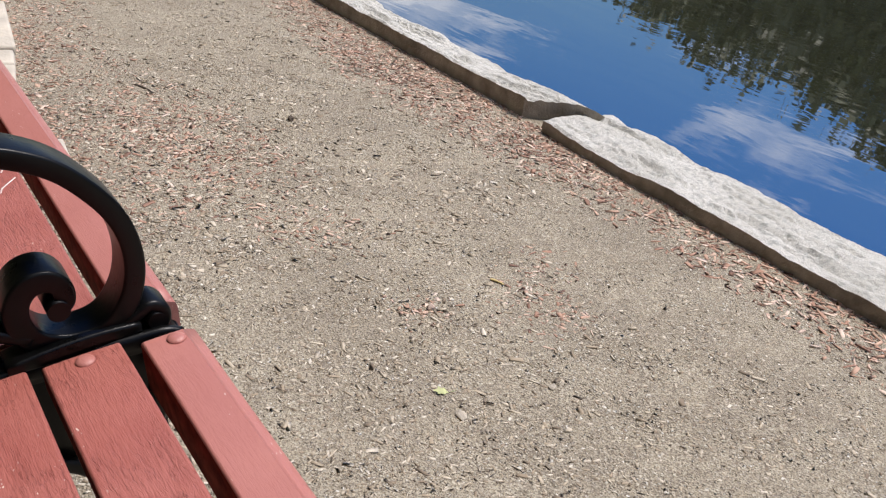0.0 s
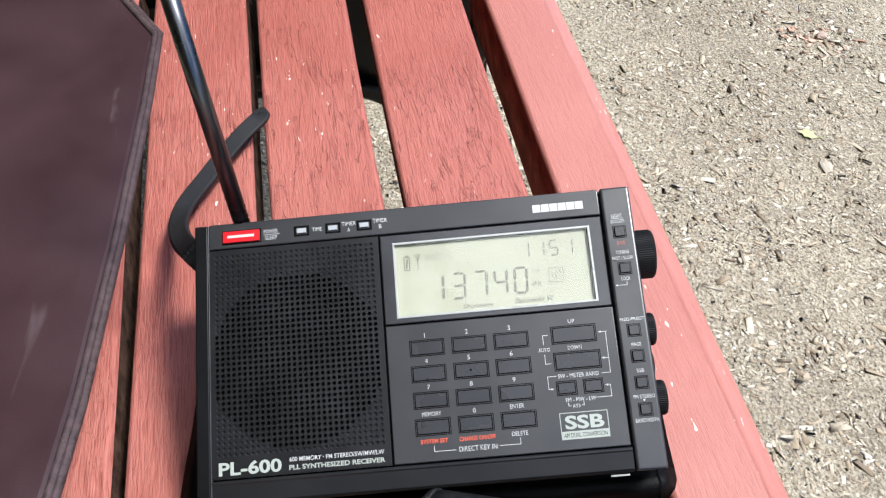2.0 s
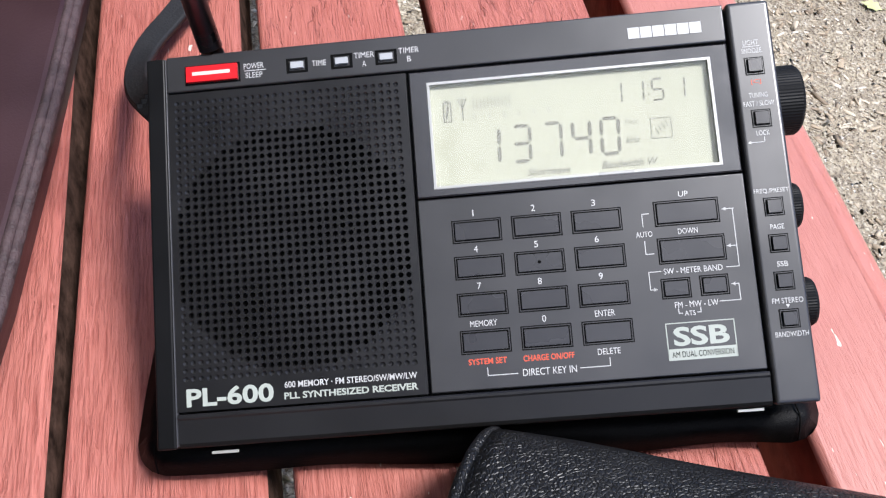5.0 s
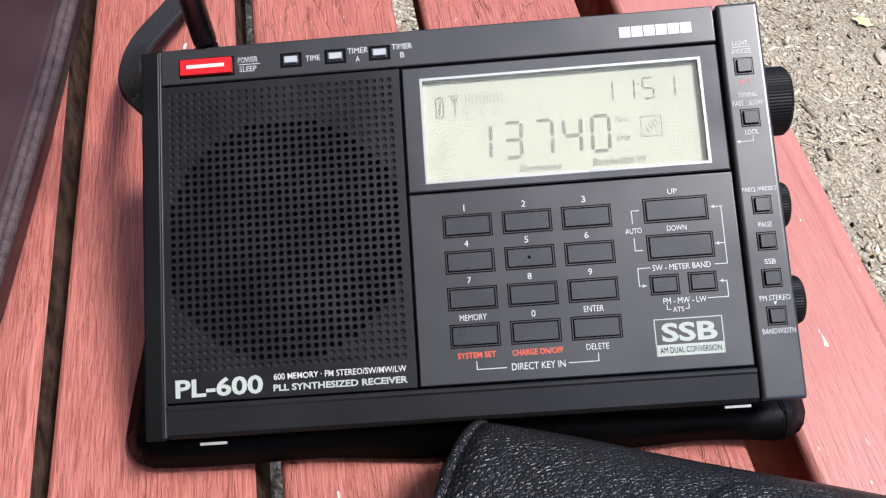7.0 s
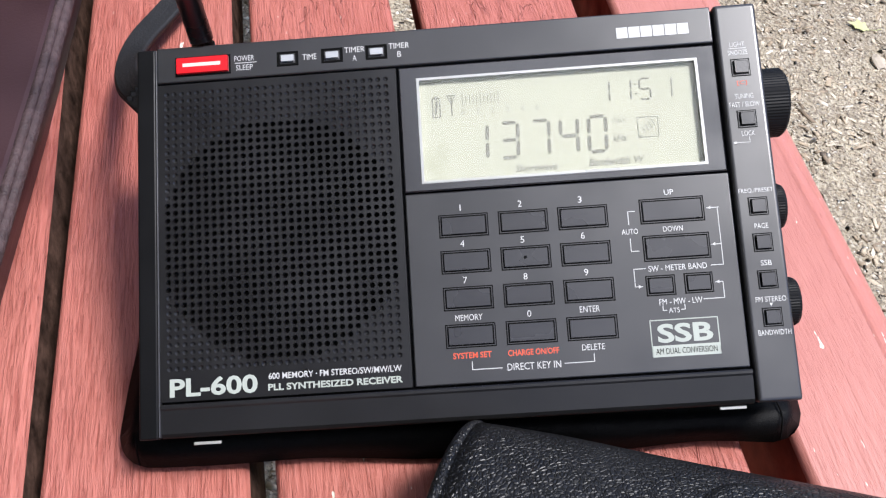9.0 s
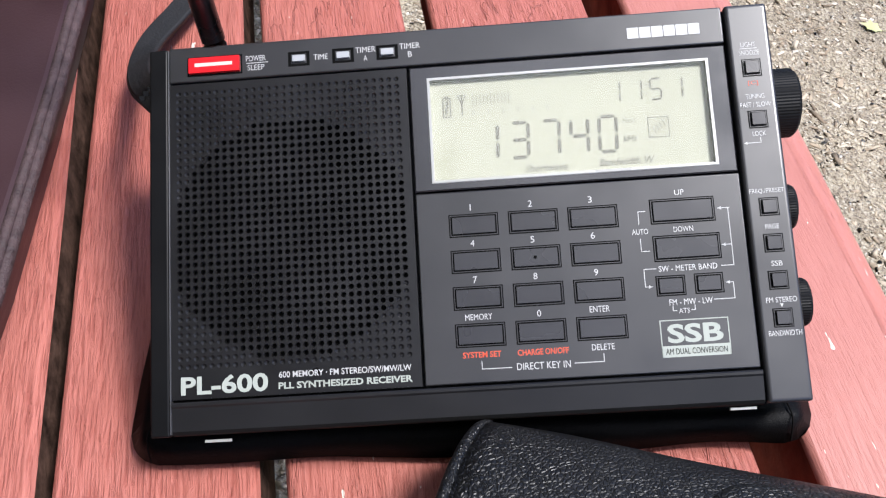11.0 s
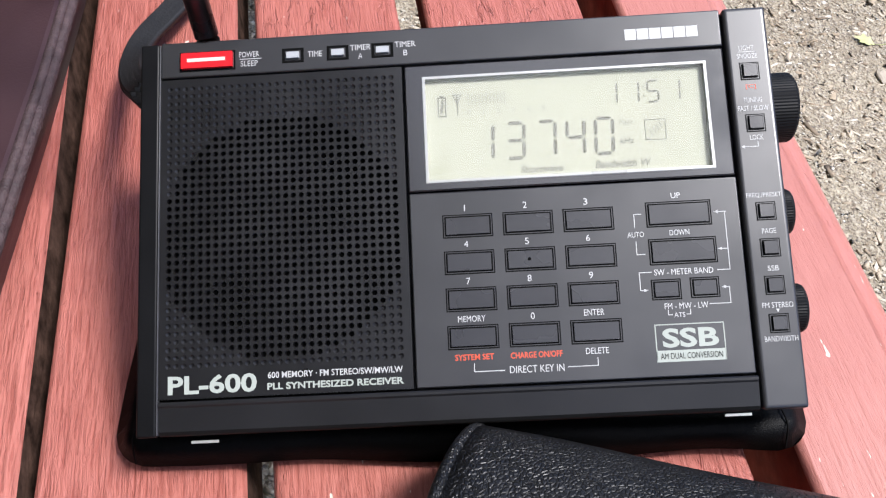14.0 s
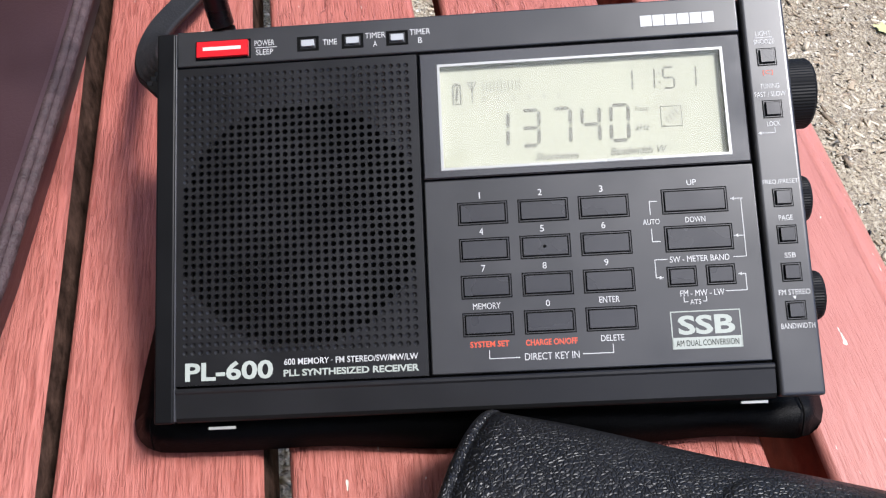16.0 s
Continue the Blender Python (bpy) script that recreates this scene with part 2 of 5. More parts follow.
RED_PAINT = red_paint("cracked_red_paint", 0.75, 1.0, 0.33)
# slat flanks darkened to paint in the gaps' shade; the second adds caked dirt
SHADED_FLANK = plain("shaded_red_flank", (0.20, 0.050, 0.038), 0.9, 0, 0.45, 300, 0.6, 0.0008, 60, 0.05)
SHADED_DIRTY_FLANK = plain("shaded_dirt_flank", (0.055, 0.032, 0.024), 0.95, 0, 0.7, 260, 0.8, 0.0012, 120, 0.03)
RED_RIPPLED = red_paint("rippled_red_paint", 1.0, 0.2, 0.31)
RED_SMOOTH = red_paint("thick_red_paint", 0.28, -0.5, 0.31, 0.28)
IRON = plain("black_enamelled_iron", (0.0025, 0.0025, 0.0025), 0.32, 0.0, 0.3, 160, 0.28, 0.0008, 30, 0.24)
SOIL, GRANITE, POND = soil(), granite(), pond()
PLASTIC = plain("black_moulded_plastic", (0.006, 0.006, 0.0065), 0.38, 0, 0.15, 1500, 0.12, 0.00005, spec=0.17)
PANEL = plain("charcoal_front_plastic", (0.024, 0.0235, 0.0252), 0.33, 0, 0.12, 1800, 0.10, 0.00005, spec=0.75)
CHIN = plain("charcoal_chin_plastic", (0.013, 0.0127, 0.0136), 0.34, 0, 0.12, 1800, 0.10, 0.00005, spec=0.35)
GRILLE = plain("charcoal_grille_plastic", (0.010, 0.0097, 0.0106), 0.31, 0, 0.12, 1800, 0.10, 0.00005, spec=0.50)
GLOSS = plain("glossy_black_bezel", (0.022, 0.0215, 0.025), 0.20, 0, 0.1, 900, 0.0, spec=1.0)
KEY_RUBBER = plain("black_key_rubber", (0.025, 0.0247, 0.028), 0.28, 0, 0.15, 1500, 0.1, 0.00005, spec=0.62)
GROOVE = plain("black_gap", (0.005, 0.005, 0.005), 0.8, 0, 0.1, 900, 0.0, spec=0.05)
CLOTH = plain("black_speaker_cloth", (0.006, 0.006, 0.006), 0.9, 0, 0.1, 900, 0.0, spec=0.05)
WHITE_PRINT = plain("white_print", (0.52, 0.52, 0.51), 0.5, 0, 0.05, 900, 0.0)
CREAM_PRINT = plain("pale_print", (0.37, 0.40, 0.355), 0.5, 0, 0.05, 900, 0.0)
ORANGE_PRINT = plain("orange_red_print", (0.60, 0.085, 0.038), 0.5, 0, 0.05, 900, 0.0)
RED_KEY = plain("red_key", (0.60, 0.012, 0.018), 0.30, 0, 0.08, 900, 0.0)
PALE_BAR = plain("pale_pink_bar", (0.85, 0.55, 0.50), 0.4, 0, 0.05, 900, 0.0)
GREY_CAP = plain("pale_grey_cap", (0.37, 0.38, 0.39), 0.4, 0, 0.05, 900, 0.0)
EDGE_GREY = plain("edge_highlight_grey", (0.060, 0.060, 0.064), 0.35, 0, 0.2, 900, 0.0)
SILVER = plain("silver_trim", (0.46, 0.46, 0.44), 0.30, 0.35, 0.05, 900, 0.0)
LCD_FACE = plain("lcd_face", (0.44, 0.44, 0.352), 0.6, 0, 0.03, 900, 0.0, wear=25, spec=0.08)
LCD_INK = plain("lcd_ink", (0.225, 0.223, 0.190), 0.6, 0, 0.05, 900, 0.0, spec=0.08)
LCD_FAINT = plain("faint_lcd_ink", (0.30, 0.30, 0.245), 0.6, 0, 0.05, 900, 0.0, spec=0.08)
GLASS = clear_glass()
CHROME = plain("dark_chrome", (0.13, 0.13, 0.138), 0.30, 1.0, 0.1, 300, 0.05, 0.0001)
BRIGHT = plain("bright_chrome", (0.75, 0.75, 0.76), 0.15, 1.0, 0.05, 300, 0.0)
WEBBING = plain("black_woven_webbing", (0.013, 0.013, 0.014), 0.62, 0, 0.3, 900, 0.5, 0.0004, spec=0.3)
KNOB_BLACK = plain("black_knurled_plastic", (0.006, 0.006, 0.0063), 0.5, 0, 0.15, 900, 0.1, 0.00005, spec=0.14)
BACK_SHELL = plain("matt_black_shell", (0.007, 0.007, 0.007), 0.65, 0, 0.15, 900, 0.1, 0.00005, spec=0.12)
POUCH_SKIN = leather("soft_black_pouch", (0.0022, 0.0022, 0.0024), (0.004, 0.004, 0.0043), 900, 0.25, 0.46, 0.0, 0.08)
CASE_SKIN = leather("grained_black_leather", (0.006, 0.006, 0.0063), (0.010, 0.010, 0.0105), 760, 0.85, 0.40, 0.0, 0.34)
BAG_SKIN = leather("maroon_leather", (0.034, 0.0165, 0.0185), (0.048, 0.0240, 0.0270), 500, 0.10, 0.38, 0.16, 0.36)
PIPING = plain("grey_brown_piping", (0.056, 0.036, 0.037), 0.62, 0, 0.35, 700, 0.8, 0.0008, 200, 0.3)
THREAD = plain("brown_thread", (0.11, 0.075, 0.06), 0.8, 0, 0.3, 900, 0.3, 0.0003, 200, 0.2)
CHIP_MAT = island_tones("dry_wood_chips", [(0.0, (0.20, 0.15, 0.10)), (0.25, (0.37, 0.29, 0.195)), (0.6, (0.52, 0.43, 0.31)), (0.9, (0.65, 0.56, 0.43)), (1.0, (0.78, 0.70, 0.57))])
MULCH_MAT = island_tones("red_brown_mulch", [(0.0, (0.15, 0.075, 0.05)), (0.3, (0.43, 0.235, 0.155)), (0.7, (0.66, 0.43, 0.31)), (1.0, (0.82, 0.65, 0.52))])
GRIT_MAT = island_tones("loose_grit", [(0.0, (0.18, 0.145, 0.105)), (0.3, (0.41, 0.355, 0.26)), (0.75, (0.56, 0.505, 0.39)), (1.0, (0.80, 0.76, 0.67))])
# kerb sides: shade painted into the colour together with soil stain
SHADED_STAINED_STONE = plain("shaded_soiled_stone", (0.33, 0.285, 0.225), 0.92, 0, 0.35, 90, 0.8, 0.006, 14)
PALE_STONE = plain("pale_stone", (0.55, 0.49, 0.40), 0.85, 0, 0.2, 60, 0.6, 0.006, 8)
PEBBLE_MAT = plain("pebble_stone", (0.44, 0.33, 0.265), 0.85, 0, 0.2, 200, 0.5, 0.002, 50)
PALE_PEBBLE = plain("pale_pebble", (0.43, 0.37, 0.29), 0.85, 0, 0.2, 200, 0.5, 0.002, 50)
SPLINT = plain("fresh_yellow_wood", (0.62, 0.47, 0.20), 0.7, 0, 0.2, 300, 0.4, 0.001, 60)
PALE_TWIG = plain("bleached_twig", (0.55, 0.47, 0.35), 0.8, 0, 0.25, 300, 0.5, 0.001, 60)
LEAF_MAT = plain("yellow_green_leaf", (0.47, 0.49, 0.22), 0.6, 0, 0.2, 300, 0.4, 0.001, 60)
SCRATCH = plain("pale_scratch", (0.74, 0.62, 0.56), 0.6, 0, 0.1, 300, 0.0)
FOLIAGE = island_tones("far_foliage", [(0.0, (0.060, 0.066, 0.020)), (0.6, (0.095, 0.110, 0.032)), (1.0, (0.12, 0.135, 0.045))], 0.6, 6)
BARK = plain("bark", (0.10, 0.075, 0.055), 0.9, 0, 0.3, 20, 0.5, 0.02, 3)


# ---- mesh helpers ----
def part(name, bm, mats, parent=None, label=""):
    """Links a bmesh (or a mesh) as one object under a thing or a part."""
    if isinstance(bm, bmesh.types.BMesh):
        me = bpy.data.meshes.new(name)
        bmesh.ops.recalc_face_normals(bm, faces=bm.faces)
        bm.to_mesh(me)
        bm.free()
    else:
        me = bm
    if not me.materials:
        for m in mats if isinstance(mats, (list, tuple)) else [mats]:
            me.materials.append(m)
    ob = new(name, me)
    if parent is not None:
        ob.parent = parent
    return tagged(ob, label)


def add_box(bm, x0, x1, y0, y1, z0, z1, bevel=0.0, seg=2, only_top=False):
    vs = [bm.verts.new(p) for p in ((x0, y0, z0), (x1, y0, z0), (x1, y1, z0), (x0, y1, z0), (x0, y0, z1), (x1, y0, z1), (x1, y1, z1), (x0, y1, z1))]
    fs = [bm.faces.new([vs[i] for i in q]) for q in ((3, 2, 1, 0), (4, 5, 6, 7), (0, 1, 5, 4), (1, 2, 6, 5), (2, 3, 7, 6), (3, 0, 4, 7))]
    if bevel:
        es = {e for f in fs for e in f.edges}
        if only_top:
            es = {e for e in es if max(v.co.z for v in e.verts) == z1}
        done = bmesh.ops.bevel(bm, geom=list(es), offset=bevel, segments=seg, profile=0.6, affect="EDGES")
        for f in done["faces"]:
            f.smooth = True
    return bm


def box(*a, **k):
    return add_box(bmesh.new(), *a, **k)


def add_cyl(bm, p, q, r0, r1=None, n=20, smooth=True, caps=True):
    p, q = Vector(p), Vector(q)
    r1 = r0 if r1 is None else r1
    rot = (q - p).to_track_quat("Z", "Y").to_matrix()
    rings = []
    for c, r in ((p, r0), (q, r1)):
        rings.append([bm.verts.new(c + rot @ Vector((r * math.cos(2 * math.pi * i / n), r * math.sin(2 * math.pi * i / n), 0))) for i in range(n)])
    for i in range(n):
        f = bm.faces.new((rings[0][i], rings[0][(i + 1) % n], rings[1][(i + 1) % n], rings[1][i]))
        f.smooth = smooth
    if caps:
        bm.faces.new(rings[0][::-1])
        bm.faces.new(rings[1])
    return bm


def lathe(bm, p, axis, profile, n=24, smooth=True):
    """Revolves (radius, along) pairs round an axis from p."""
    p, rot = Vector(p), Vector(axis).to_track_quat("Z", "Y").to_matrix()
    rings = []
    for r, h in profile:
        rings.append([bm.verts.new(p + rot @ Vector((r * math.cos(2 * math.pi * i / n), r * math.sin(2 * math.pi * i / n), h))) for i in range(n)])
    for a, b in zip(rings, rings[1:]):
        for i in range(n):
            f = bm.faces.new((a[i], a[(i + 1) % n], b[(i + 1) % n], b[i]))
            f.smooth = smooth
    bm.faces.new(rings[0][::-1])
    bm.faces.new(rings[-1])
    return bm


def smooth_path(points, steps=6):
    """A Catmull-Rom curve through the points (tuples of any length)."""
    pts = [np.array(p, float) for p in points]
    pts = [2 * pts[0] - pts[1], *pts, 2 * pts[-1] - pts[-2]]
    out = []
    for a, b, c, d in zip(pts, pts[1:], pts[2:], pts[3:]):
        for i in range(steps):
            t = i / steps
            out.append(0.5 * (2 * b + (c - a) * t + (2 * a - 5 * b + 4 * c - d) * t * t + (3 * b - a - 3 * c + d) * t**3))
    return [*out, pts[-2]]


def sweep(bm, path, section, side=None, closed_section=True):
    """Sweeps a 2D section (across, up) along a 3D path. side: the fixed across direction, or None for level."""
    rings, n = [], len(path)
    for i, p in enumerate(path):
        t = Vector(path[min(i + 1, n - 1)]) - Vector(path[max(i - 1, 0)])
        t.normalize()
        s = Vector(side) if side is not None else t.cross(Vector((0, 0, 1)))
        s = (s - t * s.dot(t)).normalized()
        u = s.cross(t)
        sec = section(i / (n - 1)) if callable(section) else section
        rings.append([bm.verts.new(Vector(p) + s * a + u * b) for a, b in sec])
    k = len(rings[0])
    for a, b in zip(rings, rings[1:]):
        for i in range(k):
            f = bm.faces.new((a[i], a[(i + 1) % k], b[(i + 1) % k], b[i]))
            f.smooth = True
    bm.faces.new(rings[0][::-1])
    bm.faces.new(rings[-1])
    return bm


def round_rect(w, h, r, n=3):
    """The outline of a rounded rectangle, centred."""
    pts = []
    for cx, cy, a0 in ((w / 2 - r, h / 2 - r, 0), (-w / 2 + r, h / 2 - r, 90), (-w / 2 + r, -h / 2 + r, 180), (w / 2 - r, -h / 2 + r, 270)):
        pts += [(cx + r * math.cos(radians(a0 + 90 * i / n)), cy + r * math.sin(radians(a0 + 90 * i / n))) for i in range(n + 1)]
    return pts


def lettering(name, body, cx, cy, width, height, z, mat, parent, weight=0.0, lean=0.0, label=""):
    """Flat printed characters, fitted to a box centred on (cx, cy)."""
    cu = bpy.data.curves.new(name, "FONT")
    cu.body = body
    cu.resolution_u = 3
    cu.offset = weight
    cu.shear = lean
    tmp = bpy.data.objects.new(name, cu)
    scene.collection.objects.link(tmp)
    bpy.context.view_layer.update()
    me = bpy.data.meshes.new_from_object(tmp.evaluated_get(bpy.context.evaluated_depsgraph_get()))
    bpy.data.objects.remove(tmp)
    co = np.array([v.co[:] for v in me.vertices])
    lo, hi = co.min(0), co.max(0)
    size = np.maximum(hi - lo, 1e-6)
    co = (co - (lo + hi) / 2) / size * np.array([width, height, 0]) + np.array([cx, cy, z])
    me.vertices.foreach_set("co", co.ravel())
    me.materials.clear()
    me.materials.append(mat)
    me.update()
    me.name = name
    return part(name, me, mat, parent, label)


def strokes(bm, lines, w, z, h=0.00006):
    """Thin printed lines along x or y, from (x0, y0, x1, y1)."""
    for x0, y0, x1, y1 in lines:
        add_box(bm, min(x0, x1) - w / 2, max(x0, x1) + w / 2, min(y0, y1) - w / 2, max(y0, y1) + w / 2, z - h, z)
    return bm


def bits(name, xs, ys, length, width, thick, yaw, tilt, z, mat, label, category, seed):
    """Many loose flat bits in one mesh: six-sided slivers with uneven ends."""
    rng = np.random.default_rng(seed)
    k = len(xs)
    base = np.array([(-1, -1, -1), (1, -1, -1), (1, 1, -1), (-1, 1, -1), (-1, -1, 1), (1, -1, 1), (1, 1, 1), (-1, 1, 1)], float) / 2
    v = np.repeat(base[None], k, 0) * np.stack([length, width, thick], 1)[:, None]
    v[..., :2] *= rng.uniform(0.55, 1.15, (k, 8, 2))
    v[..., 2] *= rng.uniform(0.6, 1.2, (k, 8))
    ct, st, cr, sr = np.cos(tilt[:, 0]), np.sin(tilt[:, 0]), np.cos(tilt[:, 1]), np.sin(tilt[:, 1])
    x, y, zz = v[..., 0], v[..., 1], v[..., 2]
    x, zz = x * ct[:, None] - zz * st[:, None], x * st[:, None] + zz * ct[:, None]
    y, zz = y * cr[:, None] - zz * sr[:, None], y * sr[:, None] + zz * cr[:, None]
    c, s = np.cos(yaw)[:, None], np.sin(yaw)[:, None]
    v = np.stack([x * c - y * s + xs[:, None], x * s + y * c + ys[:, None], zz + z[:, None]], -1).reshape(-1, 3)
    quads = np.array([(3, 2, 1, 0), (4, 5, 6, 7), (0, 1, 5, 4), (1, 2, 6, 5), (2, 3, 7, 6), (3, 0, 4, 7)])
    f = (quads[None] + 8 * np.arange(k)[:, None, None]).reshape(-1)
    me = bpy.data.meshes.new(name)
    me.vertices.add(len(v))
    me.vertices.foreach_set("co", v.ravel())
    me.loops.add(len(f))
    me.loops.foreach_set("vertex_index", f.astype(np.int32))
    me.polygons.add(len(f) // 4)
    me.polygons.foreach_set("loop_start", np.arange(0, len(f), 4, dtype=np.int32))
    me.update(calc_edges=True)
    me.materials.append(mat)
    return tagged(new(name, me), label, category, kind="stuff")


# ---- ground, pond, kerb ----
def ground_sheet():
    """One sheet: the path, the pond's bed and the far bank, out to the horizon."""
    xs = [-400, -60, -8, -2, *np.linspace(-1, 1.9, 59), 1.95, 2.0, 2.05, 8, 20, 38, 40, 44, 80, 400]
    ys = [-400, -60, -8, -3, *np.linspace(-1.5, 6, 120), 12, 30, 80, 400]
    bm = bmesh.new()
    rows = []
    for y in ys:
        row = []
        for x in xs:
            if x <= 1.95:
                z = 0.008 * noise.noise((x * 2.0, y * 2.0, 0)) + 0.004 * noise.noise((x * 7, y * 7, 3)) if abs(y) < 7 and x > -1.2 else 0.0
                z += 0.012 * max(0.0, min(1.0, (x - 1.55) / 0.3))
            elif x < 38.5:
                z = -0.75
            else:
                z = 0.25 if x < 60 else 2.0
            row.append(bm.verts.new((x, y, z - 0.004)))
        rows.append(row)
    for a, b in zip(rows, rows[1:]):
        for i in range(len(a) - 1):
            f = bm.faces.new((a[i], a[i + 1], b[i + 1], b[i]))
            f.smooth = True
    return tagged(part("ground", bm, SOIL), "trodden path of grey-brown grit and wood chips", "ground", kind="structure")


ground_sheet()
water = tagged(part("water", box(2.0, 38.6, -120, 120, -0.70, -0.13), POND), "still pond reflecting blue sky, clouds and trees", "water", kind="structure")


def kerb_stone(y0, y1, x0, x1, top, seed, skew=0.0, fall=0.0):
    """A rough split slab: flat front, hackly top, ragged edge towards the water."""
    bm = bmesh.new()
    ny, nx = max(8, int((y1 - y0) / 0.013)), 28
    grid = []
    for j in range(ny + 1):
        y = y0 + (y1 - y0) * j / ny
        ragged = 0.030 * noise.noise((y * 5.0, seed, 0)) + 0.016 * noise.noise((y * 17.0, seed, 2))
        front = 0.006 * noise.noise((y * 6.0, seed, 7))
        row = []
        for i in range(nx + 1):
            u = i / nx
            x = (x0 + front) + (x1 + ragged - x0 - front) * u
            z = top - fall * min(1.0, (y - y0) / 0.4) + 0.008 * noise.noise((x * 7, y * 3, seed)) + 0.005 * noise.noise((x * 24, y * 9, seed)) + 0.0035 * noise.noise((x * 70, y * 40, seed)) - 0.03 * u**6
            if 0 < u:
                flake = noise.noise((x * 11 + 5, y * 3.2 + x * 4, seed + 9))
                z += 0.0045 * max(-1.0, min(1.0, flake * 16)) + 0.0025 * max(-1.0, min(1.0, 14 * noise.noise((x * 30, y * 8 + x * 6, seed + 2))))
                z -= 0.012 * max(0.0, noise.noise((x * 7 + 3, y * 3, seed + 5)) - 0.1)
            row.append(bm.verts.new((x, y - skew * (x - x0) * (1 - j / ny) ** 3 + (0.014 * noise.noise((u * 6, seed, 4)) if j in (0, ny) else 0), z)))
        grid.append(row)
    for a, b in zip(grid, grid[1:]):
        for i in range(nx):
            bm.faces.new((a[i], a[i + 1], b[i + 1], b[i])).smooth = False
    rim = [*[r[0] for r in grid], *grid[-1][1:], *[r[-1] for r in grid[-2::-1]], *grid[0][-2:0:-1]]
    foot = [bm.verts.new((v.co.x, v.co.y, -0.45)) for v in rim]
    for i in range(len(rim)):
        k = (i + 1) % len(rim)
        # upright faces get the darker stone, part painted shade, part soil
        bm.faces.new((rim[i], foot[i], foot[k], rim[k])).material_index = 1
    return bm


kerb = tagged(new("kerb"), "rough granite kerb stones along the water's edge", "kerb", kind="structure")
for y0, y1, x0, x1, top, seed, skew, fall in ((-2.2, -0.55, 1.80, 2.17, 0.045, 3.1, 0, 0), (-0.53, 1.645, 1.825, 2.17, 0.046, 8.4, 0, 0),
                                              (1.785, 3.55, 1.862, 2.080, 0.078, 5.7, 0.85, 0.010), (3.57, 5.6, 1.87, 2.10, 0.055, 2.3, 0, 0), (5.62, 8.0, 1.87, 2.12, 0.05, 9.3, 0, 0)):
    part("kerb_stone", kerb_stone(y0, y1, x0, x1, top, seed, skew, fall), [GRANITE, SHADED_STAINED_STONE], kerb)


# ---- bench ----
TILT_SEAT = radians(6.99)
CT, ST = math.cos(TILT_SEAT), math.sin(TILT_SEAT)
SEAT_Z = 0.4960  # height of the seat plane at x = 0


def seat(u, v, h=0.0):
    """A point on the seat plane: u across to the front, v along the slats, h off the plane."""
    return Vector((u * CT - h * ST, v, SEAT_Z + u * ST + h * CT))


bench = tagged(new("park_bench"), "long red-painted slatted park bench with black scrolled iron arms", "bench")


def slat(u0, u1, v0, v1, thick, nose=0.0, seed=0.0, skew=0.0):
    """A plank with eased edges and a slightly uneven surface; nose: the round of its outer front edge."""
    r = 0.0026
    sec = [(u0, -thick), (u0, -r), (u0 + r * 0.35, -r * 0.35), (u0 + r, 0.0)]
    sec += [(u0 + (u1 - u0) * k, 0.0004 * math.sin(k * 3.1)) for k in (0.25, 0.5, 0.75)]
    if nose:
        sec += [(u1 - nose * 1.1 + nose * 1.1 * math.sin(radians(a)), -nose * (1 - math.cos(radians(a)))) for a in (0, 20, 40, 60, 78, 90)]
    else:
        sec += [(u1 - r, 0.0), (u1 - r * 0.35, -r * 0.35), (u1, -r)]
    sec += [(u1, -thick)]
    bm = bmesh.new()
    nv = max(4, int(abs(v1 - v0) / 0.04))
    rings = []
    for j in range(nv + 1):
        v = v0 + (v1 - v0) * j / nv
        end = 0.002 if j in (0, nv) else 0.0
        rings.append([bm.verts.new(seat(u + skew * v + 0.0009 * noise.noise((v * 6, u * 20, seed)), v, h + 0.0006 * noise.noise((v * 9, u * 25, seed + 4)) - end * (h > -0.006))) for u, h in sec])
    for a, b in zip(rings, rings[1:]):
        for i in range(len(sec)):
            f = bm.faces.new((a[i], b[i], b[(i + 1) % len(sec)], a[(i + 1) % len(sec)]))
            # flanks and underside take the darker, shade-toned material
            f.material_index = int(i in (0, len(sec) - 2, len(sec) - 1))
            f.smooth = (nose > 0 and 6 < i < 13) or i in (1, 2)
    bm.faces.new(rings[0])
    bm.faces.new(rings[-1][::-1])
    return bm


def bolt_head(u, v):
    bm = bmesh.new()
    lathe(bm, seat(u, v, -0.001), seat(0, 0, 1) - seat(0, 0, 0), [(0.0088, 0.0), (0.0085, 0.0012), (0.0070, 0.0025), (0.0045, 0.0034), (0.0015, 0.0038)], 18)
    return bm


